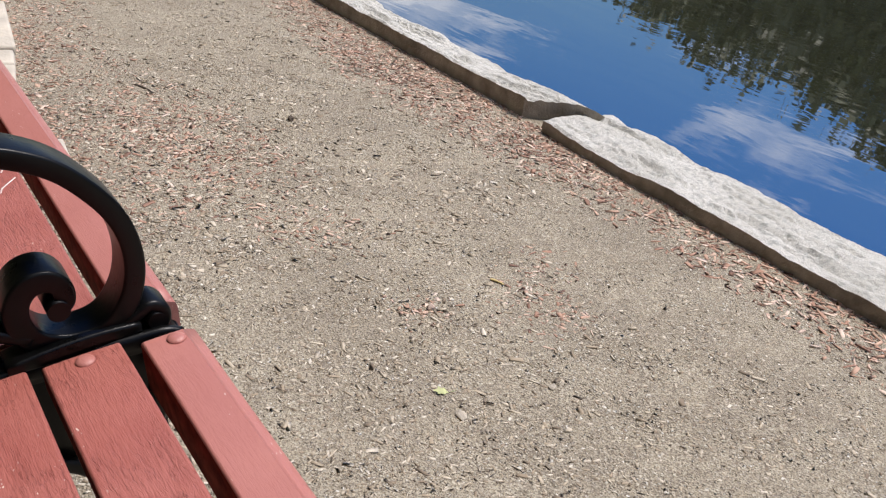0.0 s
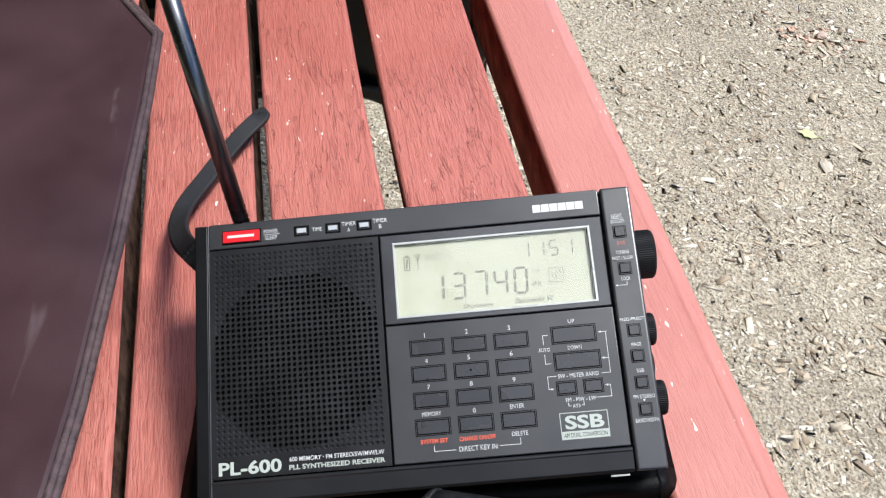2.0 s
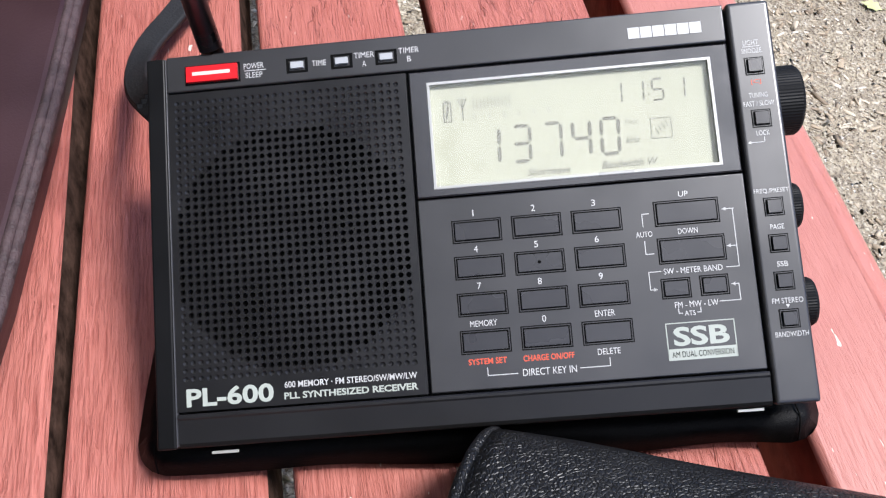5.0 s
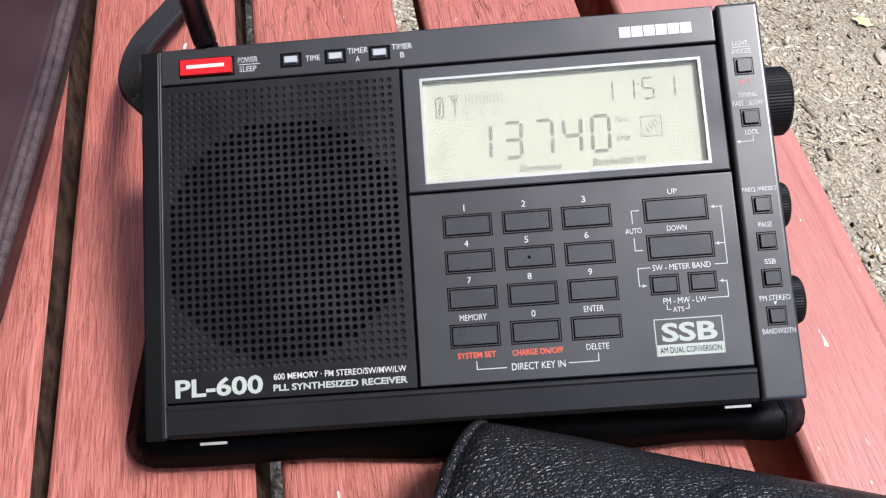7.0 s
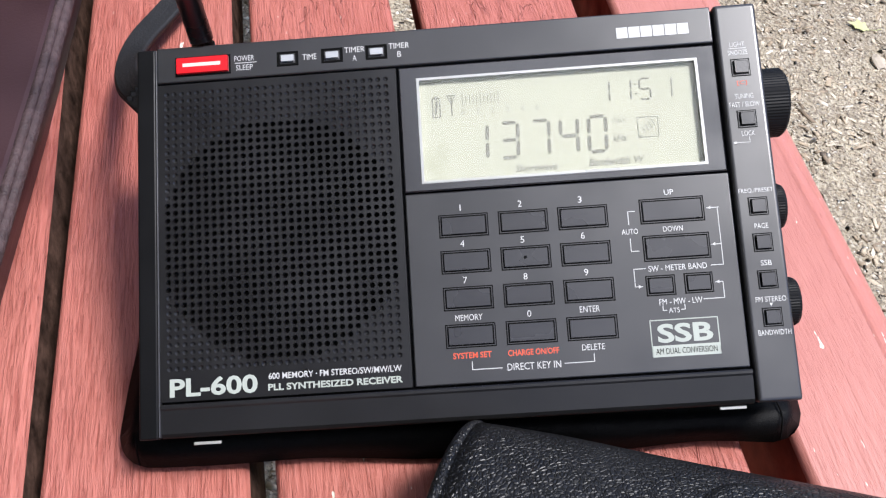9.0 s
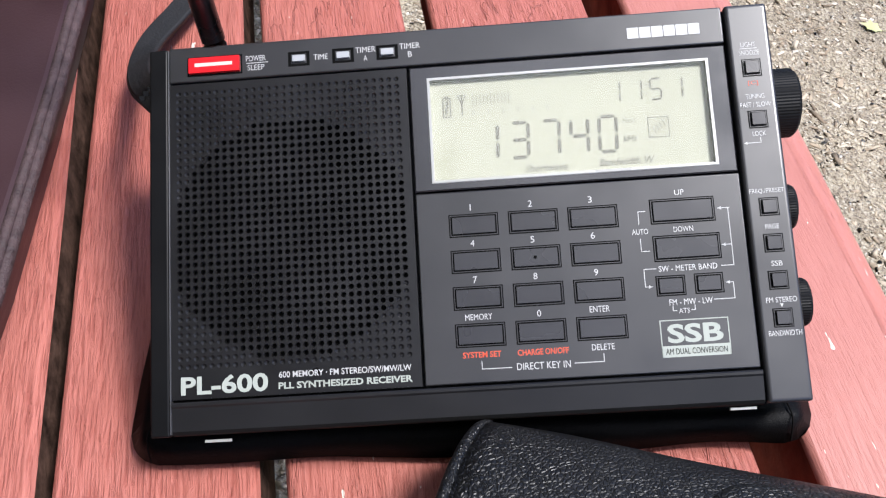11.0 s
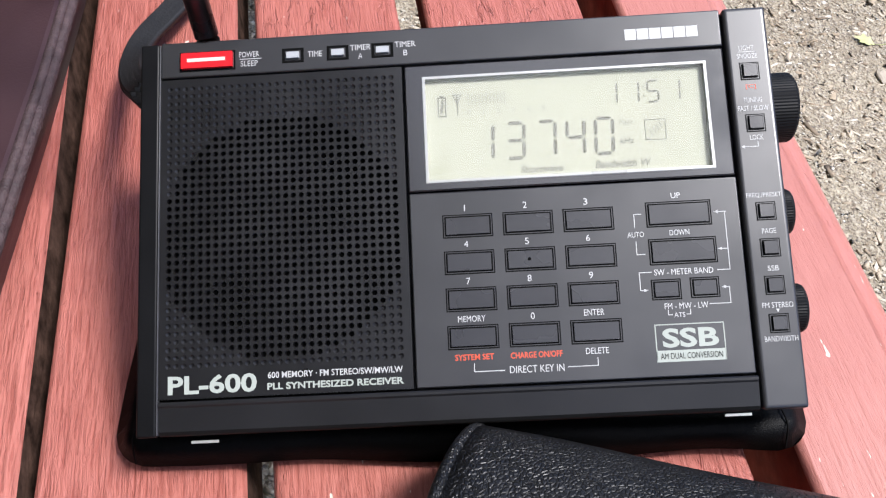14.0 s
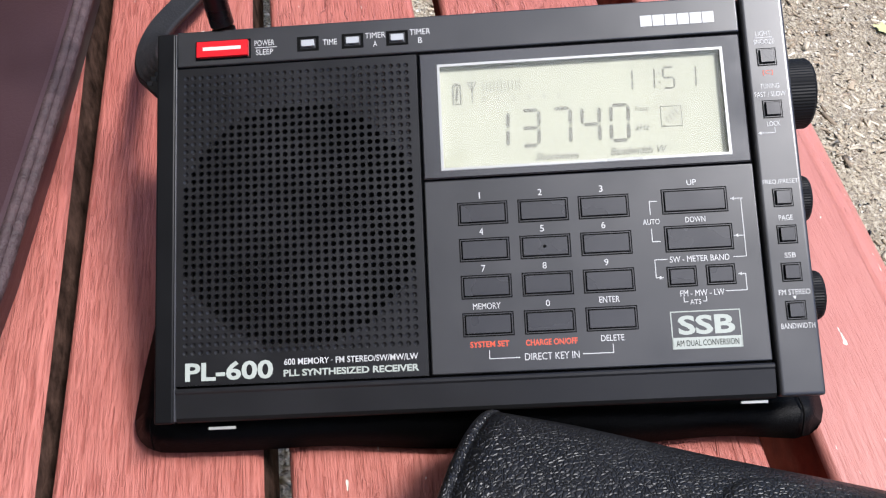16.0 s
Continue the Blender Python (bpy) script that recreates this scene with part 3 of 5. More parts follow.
# (u0, u1, thickness, nose) of the seat's slats, from the front edge to the back
SLATS = ((0.0990, 0.1510, 0.054, 0.013), (0.0152, 0.0838, 0.026, 0), (-0.0596, 0.0036, 0.026, 0), (-0.1322, -0.0672, 0.026, 0), (-0.2070, -0.1382, 0.026, 0), (-0.2830, -0.2145, 0.026, 0))
BOLT_U = (0.128, 0.050, -0.029, -0.100, -0.174, -0.248)
NEAR_END, FAR_END = (0.368, 0.380, 0.383, 0.392, 0.404, 0.412), (0.418, 0.428, 0.431, 0.441, 0.460, 0.478)
for n_sec in (0, 1):
    for k, ((u0, u1, thick, nose), ub) in enumerate(zip(SLATS, BOLT_U)):
        v0, v1 = (-0.92, NEAR_END[k]) if n_sec == 0 else (FAR_END[k], 1.70)
        vb = (v0 + (0.06 if n_sec == 0 else 0.018), v1 - (0.012 if n_sec == 0 else 0.06))
        plank = part("slat", slat(u0, u1, v0, v1, thick, nose, 3.0 * k + 40 * n_sec, -0.018 if (k, n_sec) == (4, 0) else 0.0), [RED_SMOOTH if nose else (RED_PAINT if k < 3 else RED_RIPPLED), SHADED_FLANK if k < 2 else SHADED_DIRTY_FLANK], bench)
        for vv in vb:
            part("bolt", bolt_head(ub, vv), RED_SMOOTH, plank)

IRON_BAR = round_rect(0.034, 0.013, 0.004)


def iron_frame(yc, arm=True):
    """A cast iron cross frame: seat rail and legs, and the scrolled arm above it."""
    bm = bmesh.new()
    rail = [tuple(seat(u, yc + (0.10 - u) * 0.085 * bool(arm), h)) for u, h in ((-0.34, 0.004), (-0.25, -0.004), (-0.15, -0.005), (-0.05, -0.004), (0.05, -0.003), (0.10, -0.003), (0.126, -0.004), (0.143, -0.011))]
    sweep(bm, smooth_path(rail, 4), [(0.024, 0.018), (0.024, 0.009), (0.018, 0.0075), (0.008, 0.0070), (-0.003, 0.0055), (-0.009, 0.001), (-0.012, -0.001), (-0.016, -0.0012), (-0.019, 0.001), (-0.020, 0.018)], (0, 1, 0))
    part("seat_rail", bm, IRON, bench)
    bm = bmesh.new()
    sweep(bm, smooth_path([(x, y, z - 0.068) for x, y, z in rail[1:-1]], 4), round_rect(0.016, 0.118, 0.004), (0, 1, 0))
    part("web", bm, IRON, bench)
    for pts in ([(0.135, 0.492), (0.125, 0.44), (0.105, 0.36), (0.100, 0.24), (0.125, 0.12), (0.165, 0.035), (0.19, 0.008)],
                [(-0.30, 0.455), (-0.31, 0.36), (-0.30, 0.24), (-0.33, 0.12), (-0.39, 0.03), (-0.42, 0.008)]):
        bm = bmesh.new()
        sweep(bm, smooth_path([(x, yc, z) for x, z in pts], 5), round_rect(0.036, 0.024, 0.006), (0, 1, 0))
        part("leg", bm, IRON, bench)
    bm = bmesh.new()
    sweep(bm, smooth_path([(0.105, yc, 0.28), (0.06, yc, 0.345), (0.01, yc, 0.375), (-0.09, yc, 0.385), (-0.20, yc, 0.35), (-0.30, yc, 0.29)], 6), round_rect(0.024, 0.016, 0.005), (0, 1, 0))
    part("brace", bm, IRON, bench)
    if not arm:
        return
    # the arm comes from the back, bows over the front and rolls into a volute on the seat
    bow = [(-0.34, 0.715), (-0.25, 0.706), (-0.15, 0.698), (-0.062, 0.694), (-0.015, 0.698), (0.016, 0.691), (0.042, 0.678), (0.066, 0.656), (0.084, 0.632), (0.095, 0.604), (0.098, 0.574),
           (0.092, 0.545), (0.076, 0.521), (0.052, 0.511), (0.026, 0.513), (0.008, 0.524), (-0.001, 0.543), (0.000, 0.562), (0.010, 0.576), (0.025, 0.579), (0.036, 0.570), (0.038, 0.556), (0.031, 0.548)]
    bm = bmesh.new()
    sweep(bm, smooth_path([(x + 0.005, yc + 0.012 + (0.06 - x) * 0.05, z - 0.006) for x, z in bow], 5), lambda t: round_rect(0.040, 0.018 + 0.004 * max(0.0, min(1.0, (t - 0.40) / 0.2)) - 0.006 * max(0.0, (t - 0.85) / 0.15), 0.003), (0, 1, 0))
    add_cyl(bm, (0.0365, yc - 0.010, 0.544), (0.0365, yc + 0.034, 0.544), 0.0098, n=20)
    part("armrest", bm, IRON, bench, "glossy black cast iron arm rolled into a volute")
    for name, pts, knob in (("scroll", [(0.010, 0.520), (-0.012, 0.530), (-0.036, 0.538), (-0.055, 0.531), (-0.063, 0.515), (-0.056, 0.501), (-0.042, 0.500)], (-0.041, 0.506)),
                            ("scroll", [(0.084, 0.514), (0.099, 0.526), (0.112, 0.534), (0.123, 0.528), (0.124, 0.516), (0.117, 0.512)], (0.116, 0.519))):
        bm = bmesh.new()
        sweep(bm, smooth_path([(x + 0.004, yc + 0.008 + (0.06 - x) * 0.06, z - 0.005) for x, z in pts], 5), round_rect(0.034, 0.012, 0.004), (0, 1, 0))
        add_cyl(bm, (knob[0] + 0.004, yc - 0.010 + (0.06 - knob[0]) * 0.06, knob[1] - 0.005), (knob[0] + 0.004, yc + 0.026 + (0.06 - knob[0]) * 0.06, knob[1] - 0.005), 0.0085, n=18)
        part(name, bm, IRON, bench)
    bm = bmesh.new()  # fillet that joins the volute to the rail
    sweep(bm, smooth_path([(-0.01, yc, 0.497), (0.03, yc, 0.503), (0.07, yc, 0.508), (0.105, yc, 0.512)], 4), lambda t: round_rect(0.030, 0.010 + 0.008 * math.sin(math.pi * t), 0.003), (0, 1, 0))
    part("arm_foot", bm, IRON, bench)


iron_frame(0.398)
iron_frame(-0.80, arm=False)
iron_frame(1.60, arm=False)


def scratched(cu, cv, size, signs):
    """Pale marks scratched into the paint: a ring, crowns and arrow strokes, each a thin bead."""
    bm = bmesh.new()
    for kind, du, dv, w, h in signs:
        if kind == "ring":
            pts = [(w * math.cos(a), h * math.sin(a)) for a in np.linspace(0.3, 6.9, 13)]
        elif kind == "crown":
            pts = [(-w, h * 0.3), (-w * 0.55, -h), (-w * 0.2, h * 0.5), (w * 0.15, -h * 0.7), (w * 0.5, h), (w, -h * 0.1)]
        else:
            pts = [(-w, h * 0.6), (-w * 0.1, -h), (w * 0.12, -h * 0.3), (w, h)]
        pts = [tuple(seat(cu + (du + a) * size, cv + (dv + b) * size, 0.0011)) for a, b in pts]
        sweep(bm, smooth_path(pts, 4 if kind == "ring" else 2), [(0.0010, 0.0002), (-0.0010, 0.0002), (-0.0010, -0.0002), (0.0010, -0.0002)], None)
    return bm


part("scratch_mark", scratched(0.050, 0.765, 0.030, (("ring", 0.1, 0.7, 0.38, 0.55), ("crown", 0.5, 1.0, 0.6, 0.35), ("crown", -0.35, 0.1, 0.55, 0.4), ("crown", 0.45, 0.35, 0.5, 0.3), ("arrow", -0.1, -0.45, 0.5, 0.35), ("arrow", 0.15, -1.1, 0.75, 0.55))), SCRATCH, bench, "pale scribbled scratches")
part("scratch_mark", scratched(0.121, 0.755, 0.020, (("crown", -0.2, 0.5, 0.6, 0.4), ("ring", 0.3, -0.1, 0.4, 0.4), ("arrow", -0.1, -0.9, 0.6, 0.5))), SCRATCH, bench, "pale scribbled scratches")


# ---- radio ----
RADIO = pose(-0.0949, -0.0407, 0.5099, 26.37, -8.176, -7.423)
radio = tagged(new("portable_radio"), "black portable shortwave radio with lit pale display, propped on its stand", "radio")
radio.matrix_world = RADIO
TO_RADIO = RADIO.inverted()
MM = 0.001
TOPZ = 0.0


def mm_box(x0, x1, y0, y1, z0, z1, bevel=0.0, seg=2, only_top=False):
    return box(x0 * MM, x1 * MM, y0 * MM, y1 * MM, z0 * MM, z1 * MM, bevel=bevel * MM, seg=seg, only_top=only_top)


def radio_part(name, bm, mat, label="", parent=None):
    return part(name, bm, mat, parent or radio, label)


bm = bmesh.new()  # shell, its profile in (y, z) drawn along x
prof = [(0.0006, -0.003), (0.0006, -0.0155), (0.0030, -0.0195), (0.012, -0.0255), (0.030, -0.0305), (0.110, -0.0305), (0.1155, -0.028), (0.1170, -0.024), (0.1170, -0.003)]
ends = []
for x in (0.0004, 0.0022, 0.1855, 0.1872):
    pinch = 0.0012 if x in (0.0004, 0.1872) else 0.0
    ends.append([bm.verts.new((x, min(max(y, pinch), 0.117 - pinch), max(z, -0.0305 + pinch))) for y, z in prof])
for a, b in zip(ends, ends[1:]):
    for i in range(len(prof)):
        bm.faces.new((a[i], a[(i + 1) % len(prof)], b[(i + 1) % len(prof)], b[i]))
bm.faces.new(ends[0])
bm.faces.new(ends[-1][::-1])
radio_part("body", bm, BACK_SHELL)

radio_part("side_strip", mm_box(0.0, 5.7, 0.0, 117.2, -3.2, 0.0, 0.7, 3), PLASTIC)
# added grey strip that draws the highlight along the side strip's bevel
radio_part("highlight_line", mm_box(5.78, 6.12, 0.6, 116.8, -2.0, 0.03, 0.1), EDGE_GREY, "thin grey strip drawn for the bevel's highlight")
radio_part("top_panel", mm_box(6.2, 174.2, 106.2, 117.4, -3.2, 0.0, 0.5, 3), PANEL)
radio_part("keypad_panel", mm_box(79.9, 174.2, 10.4, 66.4, -3.2, -0.25, 0.35), PANEL)
radio_part("control_column", mm_box(175.1, 187.6, 0.3, 117.7, -4.5, 0.15, 1.3, 4), PANEL)
# chin: slopes away below a ridge
bm = bmesh.new()
prof = [(9.7, -3.2), (9.7, -0.2), (9.3, 0.1), (8.6, 0.1), (8.0, -0.3), (1.4, -0.9), (0.4, -1.5), (0.0, -2.4), (0.0, -5.5), (2.0, -5.5)]
a, b = ([bm.verts.new((x * MM, y * MM, z * MM)) for y, z in prof] for x in (6.2, 174.6))
for i in range(len(prof)):
    bm.faces.new((a[i], a[(i + 1) % len(prof)], b[(i + 1) % len(prof)], b[i])).material_index = int(i >= 5)
bm.faces.new(a)
bm.faces.new(b[::-1])
radio_part("chin", bm, [CHIN, BACK_SHELL])


def speaker_grille():
    """A moulded grille: 30 by 37 round holes, open over the cone and blind towards the corners."""
    x0, y0, pitch, nx, ny, r = 9.0, 19.7, 2.305, 30, 37, 0.82
    pitch_y = (102.5 - y0) / (ny - 1)
    verts, faces, mats = [], [], []
    for j in range(ny):
        for i in range(nx):
            cx, cy = x0 + pitch * i, y0 + pitch_y * j
            open_hole = math.hypot(cx - 42.5, cy - 56.4) < 36.2
            depth = 1.9 if open_hole else 0.55
            k = len(verts)
            hx, hy = pitch / 2, pitch_y / 2
            verts += [(cx - hx, cy - hy, 0), (cx + hx, cy - hy, 0), (cx + hx, cy + hy, 0), (cx - hx, cy + hy, 0)]
            for z in (0.0, -depth):
                rr = r if z == 0 else r * (0.97 if open_hole else 0.30)
                verts += [(cx + rr * math.cos(radians(225 + 45 * a - 22.5)), cy + rr * math.sin(radians(225 + 45 * a - 22.5)), z) for a in range(8)]
            o, q = k + 4, k + 12
            # octagon corners 0 and 1 flank the lower left corner, 2 and 3 the lower right, and so on
            for c in range(4):
                faces.append((k + c, o + (2 * c + 1) % 8, o + 2 * c))
                faces.append((k + c, k + (c + 1) % 4, o + (2 * c + 2) % 8, o + (2 * c + 1) % 8))
                mats += [0, 0]
            for a in range(8):
                faces.append((o + a, o + (a + 1) % 8, q + (a + 1) % 8, q + a))
                mats.append(0)
            faces.append(tuple(q + a for a in range(8)))
            mats.append(1 if open_hole else 0)
    gx0, gx1, gy0, gy1 = x0 - pitch / 2, x0 + pitch * (nx - 0.5), y0 - pitch_y / 2, 102.5 + pitch_y / 2
    for bx0, bx1, by0, by1 in ((6.2, gx0, 10.4, 105.6), (gx1, 79.1, 10.4, 105.6), (gx0, gx1, 10.4, gy0), (gx0, gx1, gy1, 105.6)):
        k = len(verts)
        verts += [(bx0, by0, 0), (bx1, by0, 0), (bx1, by1, 0), (bx0, by1, 0), (bx0, by0, -2.6), (bx1, by0, -2.6), (bx1, by1, -2.6), (bx0, by1, -2.6)]
        faces += [(k, k + 1, k + 2, k + 3), (k + 4, k + 5, k + 1, k), (k + 5, k + 6, k + 2, k + 1), (k + 6, k + 7, k + 3, k + 2), (k + 7, k + 4, k, k + 3)]
        mats += [0] * 5
    me = bpy.data.meshes.new("speaker_grille")
    me.from_pydata([(x * MM, y * MM, (z - 0.35) * MM) for x, y, z in verts], [], faces)
    me.materials.append(GRILLE)
    me.materials.append(CLOTH)
    me.polygons.foreach_set("material_index", mats)
    return me


radio_part("speaker_grille", speaker_grille(), GRILLE, "black perforated speaker grille")


def frame_plate(x0, x1, y0, y1, hx0, hx1, hy0, hy1, z0, z1, bevel=0.0):
    """A plate with a rectangular window through it."""
    bm = bmesh.new()
    loops = []
    for (a0, a1, b0, b1), z in (((x0, x1, y0, y1), z0), ((x0, x1, y0, y1), z1 - bevel), ((x0 + bevel, x1 - bevel, y0 + bevel, y1 - bevel), z1), ((hx0, hx1, hy0, hy1), z1), ((hx0, hx1, hy0, hy1), z0)):
        loops.append([bm.verts.new((x * MM, y * MM, z * MM)) for x, y in ((a0, b0), (a1, b0), (a1, b1), (a0, b1))])
    for a, b in zip(loops, loops[1:] + loops[:1]):
        for i in range(4):
            bm.faces.new((a[i], a[(i + 1) % 4], b[(i + 1) % 4], b[i]))
    return bm


# display
display = radio_part("display_bezel", frame_plate(79.9, 174.0, 67.0, 105.5, 85.0, 168.9, 69.2, 101.9, -3.2, -0.1, 0.35), GLOSS, "glossy black display surround")
radio_part("window_rim", frame_plate(85.0, 168.9, 69.2, 101.9, 85.9, 168.0, 70.05, 101.05, -2.4, 0.05, 0.15), SILVER, "silver-white window rim", display)
radio_part("lcd_panel", mm_box(85.4, 168.5, 69.6, 101.5, -3.0, -1.9), LCD_FACE, "pale yellow-green liquid crystal panel", display)
pane = radio_part("display_pane", mm_box(86.1, 167.8, 70.2, 100.9, -0.75, -0.45), GLASS, "clear display pane", display)
pane.visible_shadow = False
LCDZ = -1.82 * MM


def digit(bm, ch, cx, cy, w, h, t, z):
    """Seven-segment figure: mitred strokes, leaning slightly."""
    on = {"0": "abcdef", "1": "bc", "3": "abgcd", "4": "fgbc", "5": "afgcd", "7": "abc"}[ch]
    lean, g = 0.04, t * 0.22
    x0, x1, y0, ym, y1 = -w / 2, w / 2, -h / 2, 0.0, h / 2
    seg = {"a": (x0, y1, x1, y1), "g": (x0, ym, x1, ym), "d": (x0, y0, x1, y0), "b": (x1, ym, x1, y1), "c": (x1, y0, x1, ym), "f": (x0, ym, x0, y1), "e": (x0, y0, x0, ym)}
    for s in on:
        ax, ay, bx, by = seg[s]
        if ay == by:
            pts = [(ax + g, ay), (ax + g + t / 2, ay + t / 2), (bx - g - t / 2, ay + t / 2), (bx - g, ay), (bx - g - t / 2, ay - t / 2), (ax + g + t / 2, ay - t / 2)]
        else:
            pts = [(ax, ay + g), (ax + t / 2, ay + g + t / 2), (ax + t / 2, by - g - t / 2), (ax, by - g), (ax - t / 2, by - g - t / 2), (ax - t / 2, ay + g + t / 2)]
        bm.faces.new([bm.verts.new(((cx + x + lean * y) * MM, (cy + y) * MM, z)) for x, y in pts])
    return bm


for ch, cx in zip("13740", (102.7, 111.8, 121.0, 129.5, 137.9)):
    radio_part("figure", digit(bmesh.new(), ch, cx, 81.2, 5.0, 10.7, 1.15, LCDZ), LCD_INK, "", display)
for ch, cx in zip("1151", (140.9, 147.3, 153.1, 159.4)):
    radio_part("figure", digit(bmesh.new(), ch, cx, 94.0, 3.2, 6.4, 0.62, LCDZ), LCD_INK, "", display)
bm = bmesh.new()
for y in (92.4, 95.2):
    add_box(bm, 150.1 * MM, 150.6 * MM, y * MM, (y + 0.6) * MM, LCDZ - 0.00003, LCDZ)
radio_part("colon", bm, LCD_INK, "", display)
bm = bmesh.new()  # signal meter, battery, aerial and tuning icon
for k in range(11):
    add_box(bm, (98.4 + 1.08 * k) * MM, (98.4 + 1.08 * k + 0.32) * MM, (93.1 if k % 5 else 92.6) * MM, (96.2 if k % 5 else 96.8) * MM, LCDZ - 0.00003, LCDZ)
radio_part("meter_bars", bm, LCD_FAINT, "", display)
bm = bmesh.new()
L = lambda *v: tuple(x * MM for x in v)  # noqa: E731
strokes(bm, [L(89.5, 89.8, 91.7, 89.8), L(89.5, 95.6, 91.7, 95.6), L(89.5, 89.8, 89.5, 95.6), L(91.7, 89.8, 91.7, 95.6), L(90.2, 96.1, 91.0, 96.1), L(90.6, 91.2, 90.6, 94.4), L(90.3, 90.8, 90.3, 92.6), L(90.9, 92.8, 90.9, 94.9)], 0.00042, LCDZ)
strokes(bm, [L(95.2, 90.0, 95.2, 95.8)], 0.0004, LCDZ)
radio_part("status_icons", bm, LCD_INK, "", display)
bm = bmesh.new()
bm.faces.new([bm.verts.new((x * MM, y * MM, LCDZ)) for x, y in ((93.8, 96.4), (95.2, 92.9), (96.6, 96.4), (96.1, 96.0), (95.2, 93.9), (94.3, 96.0))])
strokes(bm, [L(93.9, 96.3, 96.5, 96.3)], 0.0003, LCDZ)
radio_part("aerial_icon", bm, LCD_INK, "", display)
bm = bmesh.new()
strokes(bm, [L(149.9, 79.2, 155.9, 79.2), L(149.9, 85.3, 155.9, 85.3), L(149.9, 79.2, 149.9, 85.3), L(155.9, 79.2, 155.9, 85.3), L(150.4, 79.6, 150.9, 79.6)], 0.00026, LCDZ)
for k in range(4):  # slanted waves
    a, b = 151.0 + 0.95 * k, 80.4 + 0.75 * k
    bm.faces.new([bm.verts.new((x * MM, y * MM, LCDZ)) for x, y in ((a, b + 1.9), (a + 0.35, b + 1.9), (a + 1.25, b), (a + 0.9, b))])
radio_part("tuning_icon", bm, LCD_INK, "", display)
for body, cx, cy, w, h, ink, lean in (("Shortwave", 119.1, 72.3, 12.6, 2.2, LCD_INK, 0.25), ("Bandwidth W", 142.8, 72.6, 16.4, 2.3, LCD_INK, 0.25), ("Fast", 144.5, 85.0, 4.3, 1.7, LCD_FAINT, 0.25),
                                      ("kHz", 144.4, 79.4, 4.3, 1.9, LCD_INK, 0.25), ("0     1     2     3     4     5", 109.6, 90.7, 23.2, 1.6, LCD_FAINT, 0.0)):
    lettering("display_text", body, cx * MM, cy * MM, w * MM, h * MM, LCDZ, ink, display, 0.015, lean)


# keys: a dark rim round a low cap
def key(x, y, w, h, base=-0.25, name="key", rise=0.55):
    """A dark well, a thin raised lip in it, and a low cap."""
    def size(k):
        return x - w / 2 + k, x + w / 2 - k, y - h / 2 + k, y + h / 2 - k
    well = radio_part(name, mm_box(*size(0.0), base - 0.5, base + 0.03), GROOVE)
    lip = 0.30 if w > 7 else 0.26
    radio_part("lip", frame_plate(*size(lip), *size(lip + 0.26), base - 0.3, base + 0.16, 0.06), PANEL, "", well)
    radio_part("cap", mm_box(*size(lip + 0.26 + (0.44 if w > 7 else 0.4)), base - 0.3, base + rise, 0.20, 2, True), KEY_RUBBER, "", well)
    return well


for x in (96.3, 113.7, 131.0):
    for y in (56.1, 45.45, 34.75, 24.0):
        key(x + 0.2, y, 14.5, 6.85)
bm = bmesh.new()
lathe(bm, (113.7 * MM, 45.45 * MM, 0.25 * MM), (0, 0, 1), [(0.0005, 0), (0.0004, 0.0003), (0.0001, 0.0004)], 12)
radio_part("key_pip", bm, GROOVE)
for x, y, w, h in ((156.9, 56.45, 18.6, 7.4), (157.2, 45.6, 19.2, 7.6), (151.6, 34.8, 8.4, 5.9), (162.4, 34.9, 8.2, 5.9)):
    key(x, y, w, h)
for x, y in ((181.2, 97.7), (181.3, 81.9), (181.5, 55.8), (181.6, 45.2), (181.7, 34.5), (181.8, 23.8)):
    key(x, y, 5.6, 5.4, 0.15, "push_button", 1.0)
for x in (46.5, 60.1, 73.6):
    well = radio_part("timer_button", frame_plate(x - 3.3, x + 3.3, 108.8, 113.4, x - 2.4, x + 2.4, 109.5, 112.7, -0.9, 0.18, 0.1), GROOVE)
    radio_part("cap", mm_box(x - 1.85, x + 1.95, 110.1, 112.0, -0.4, 0.9, 0.3, 2, True), GREY_CAP, "pale grey cap", well)
well = radio_part("power_button", frame_plate(12.0, 29.0, 107.8, 114.0, 12.5, 28.5, 108.3, 113.5, -0.9, 0.15, 0.1), GROOVE)
cap = radio_part("cap", mm_box(12.7, 28.3, 108.5, 113.3, -0.4, 1.3, 0.35, 2, True), RED_KEY, "bright red cap", well)
radio_part("marker_bar", mm_box(14.6, 26.2, 110.4, 111.5, 1.2, 1.36), PALE_BAR, "pale bar", well)

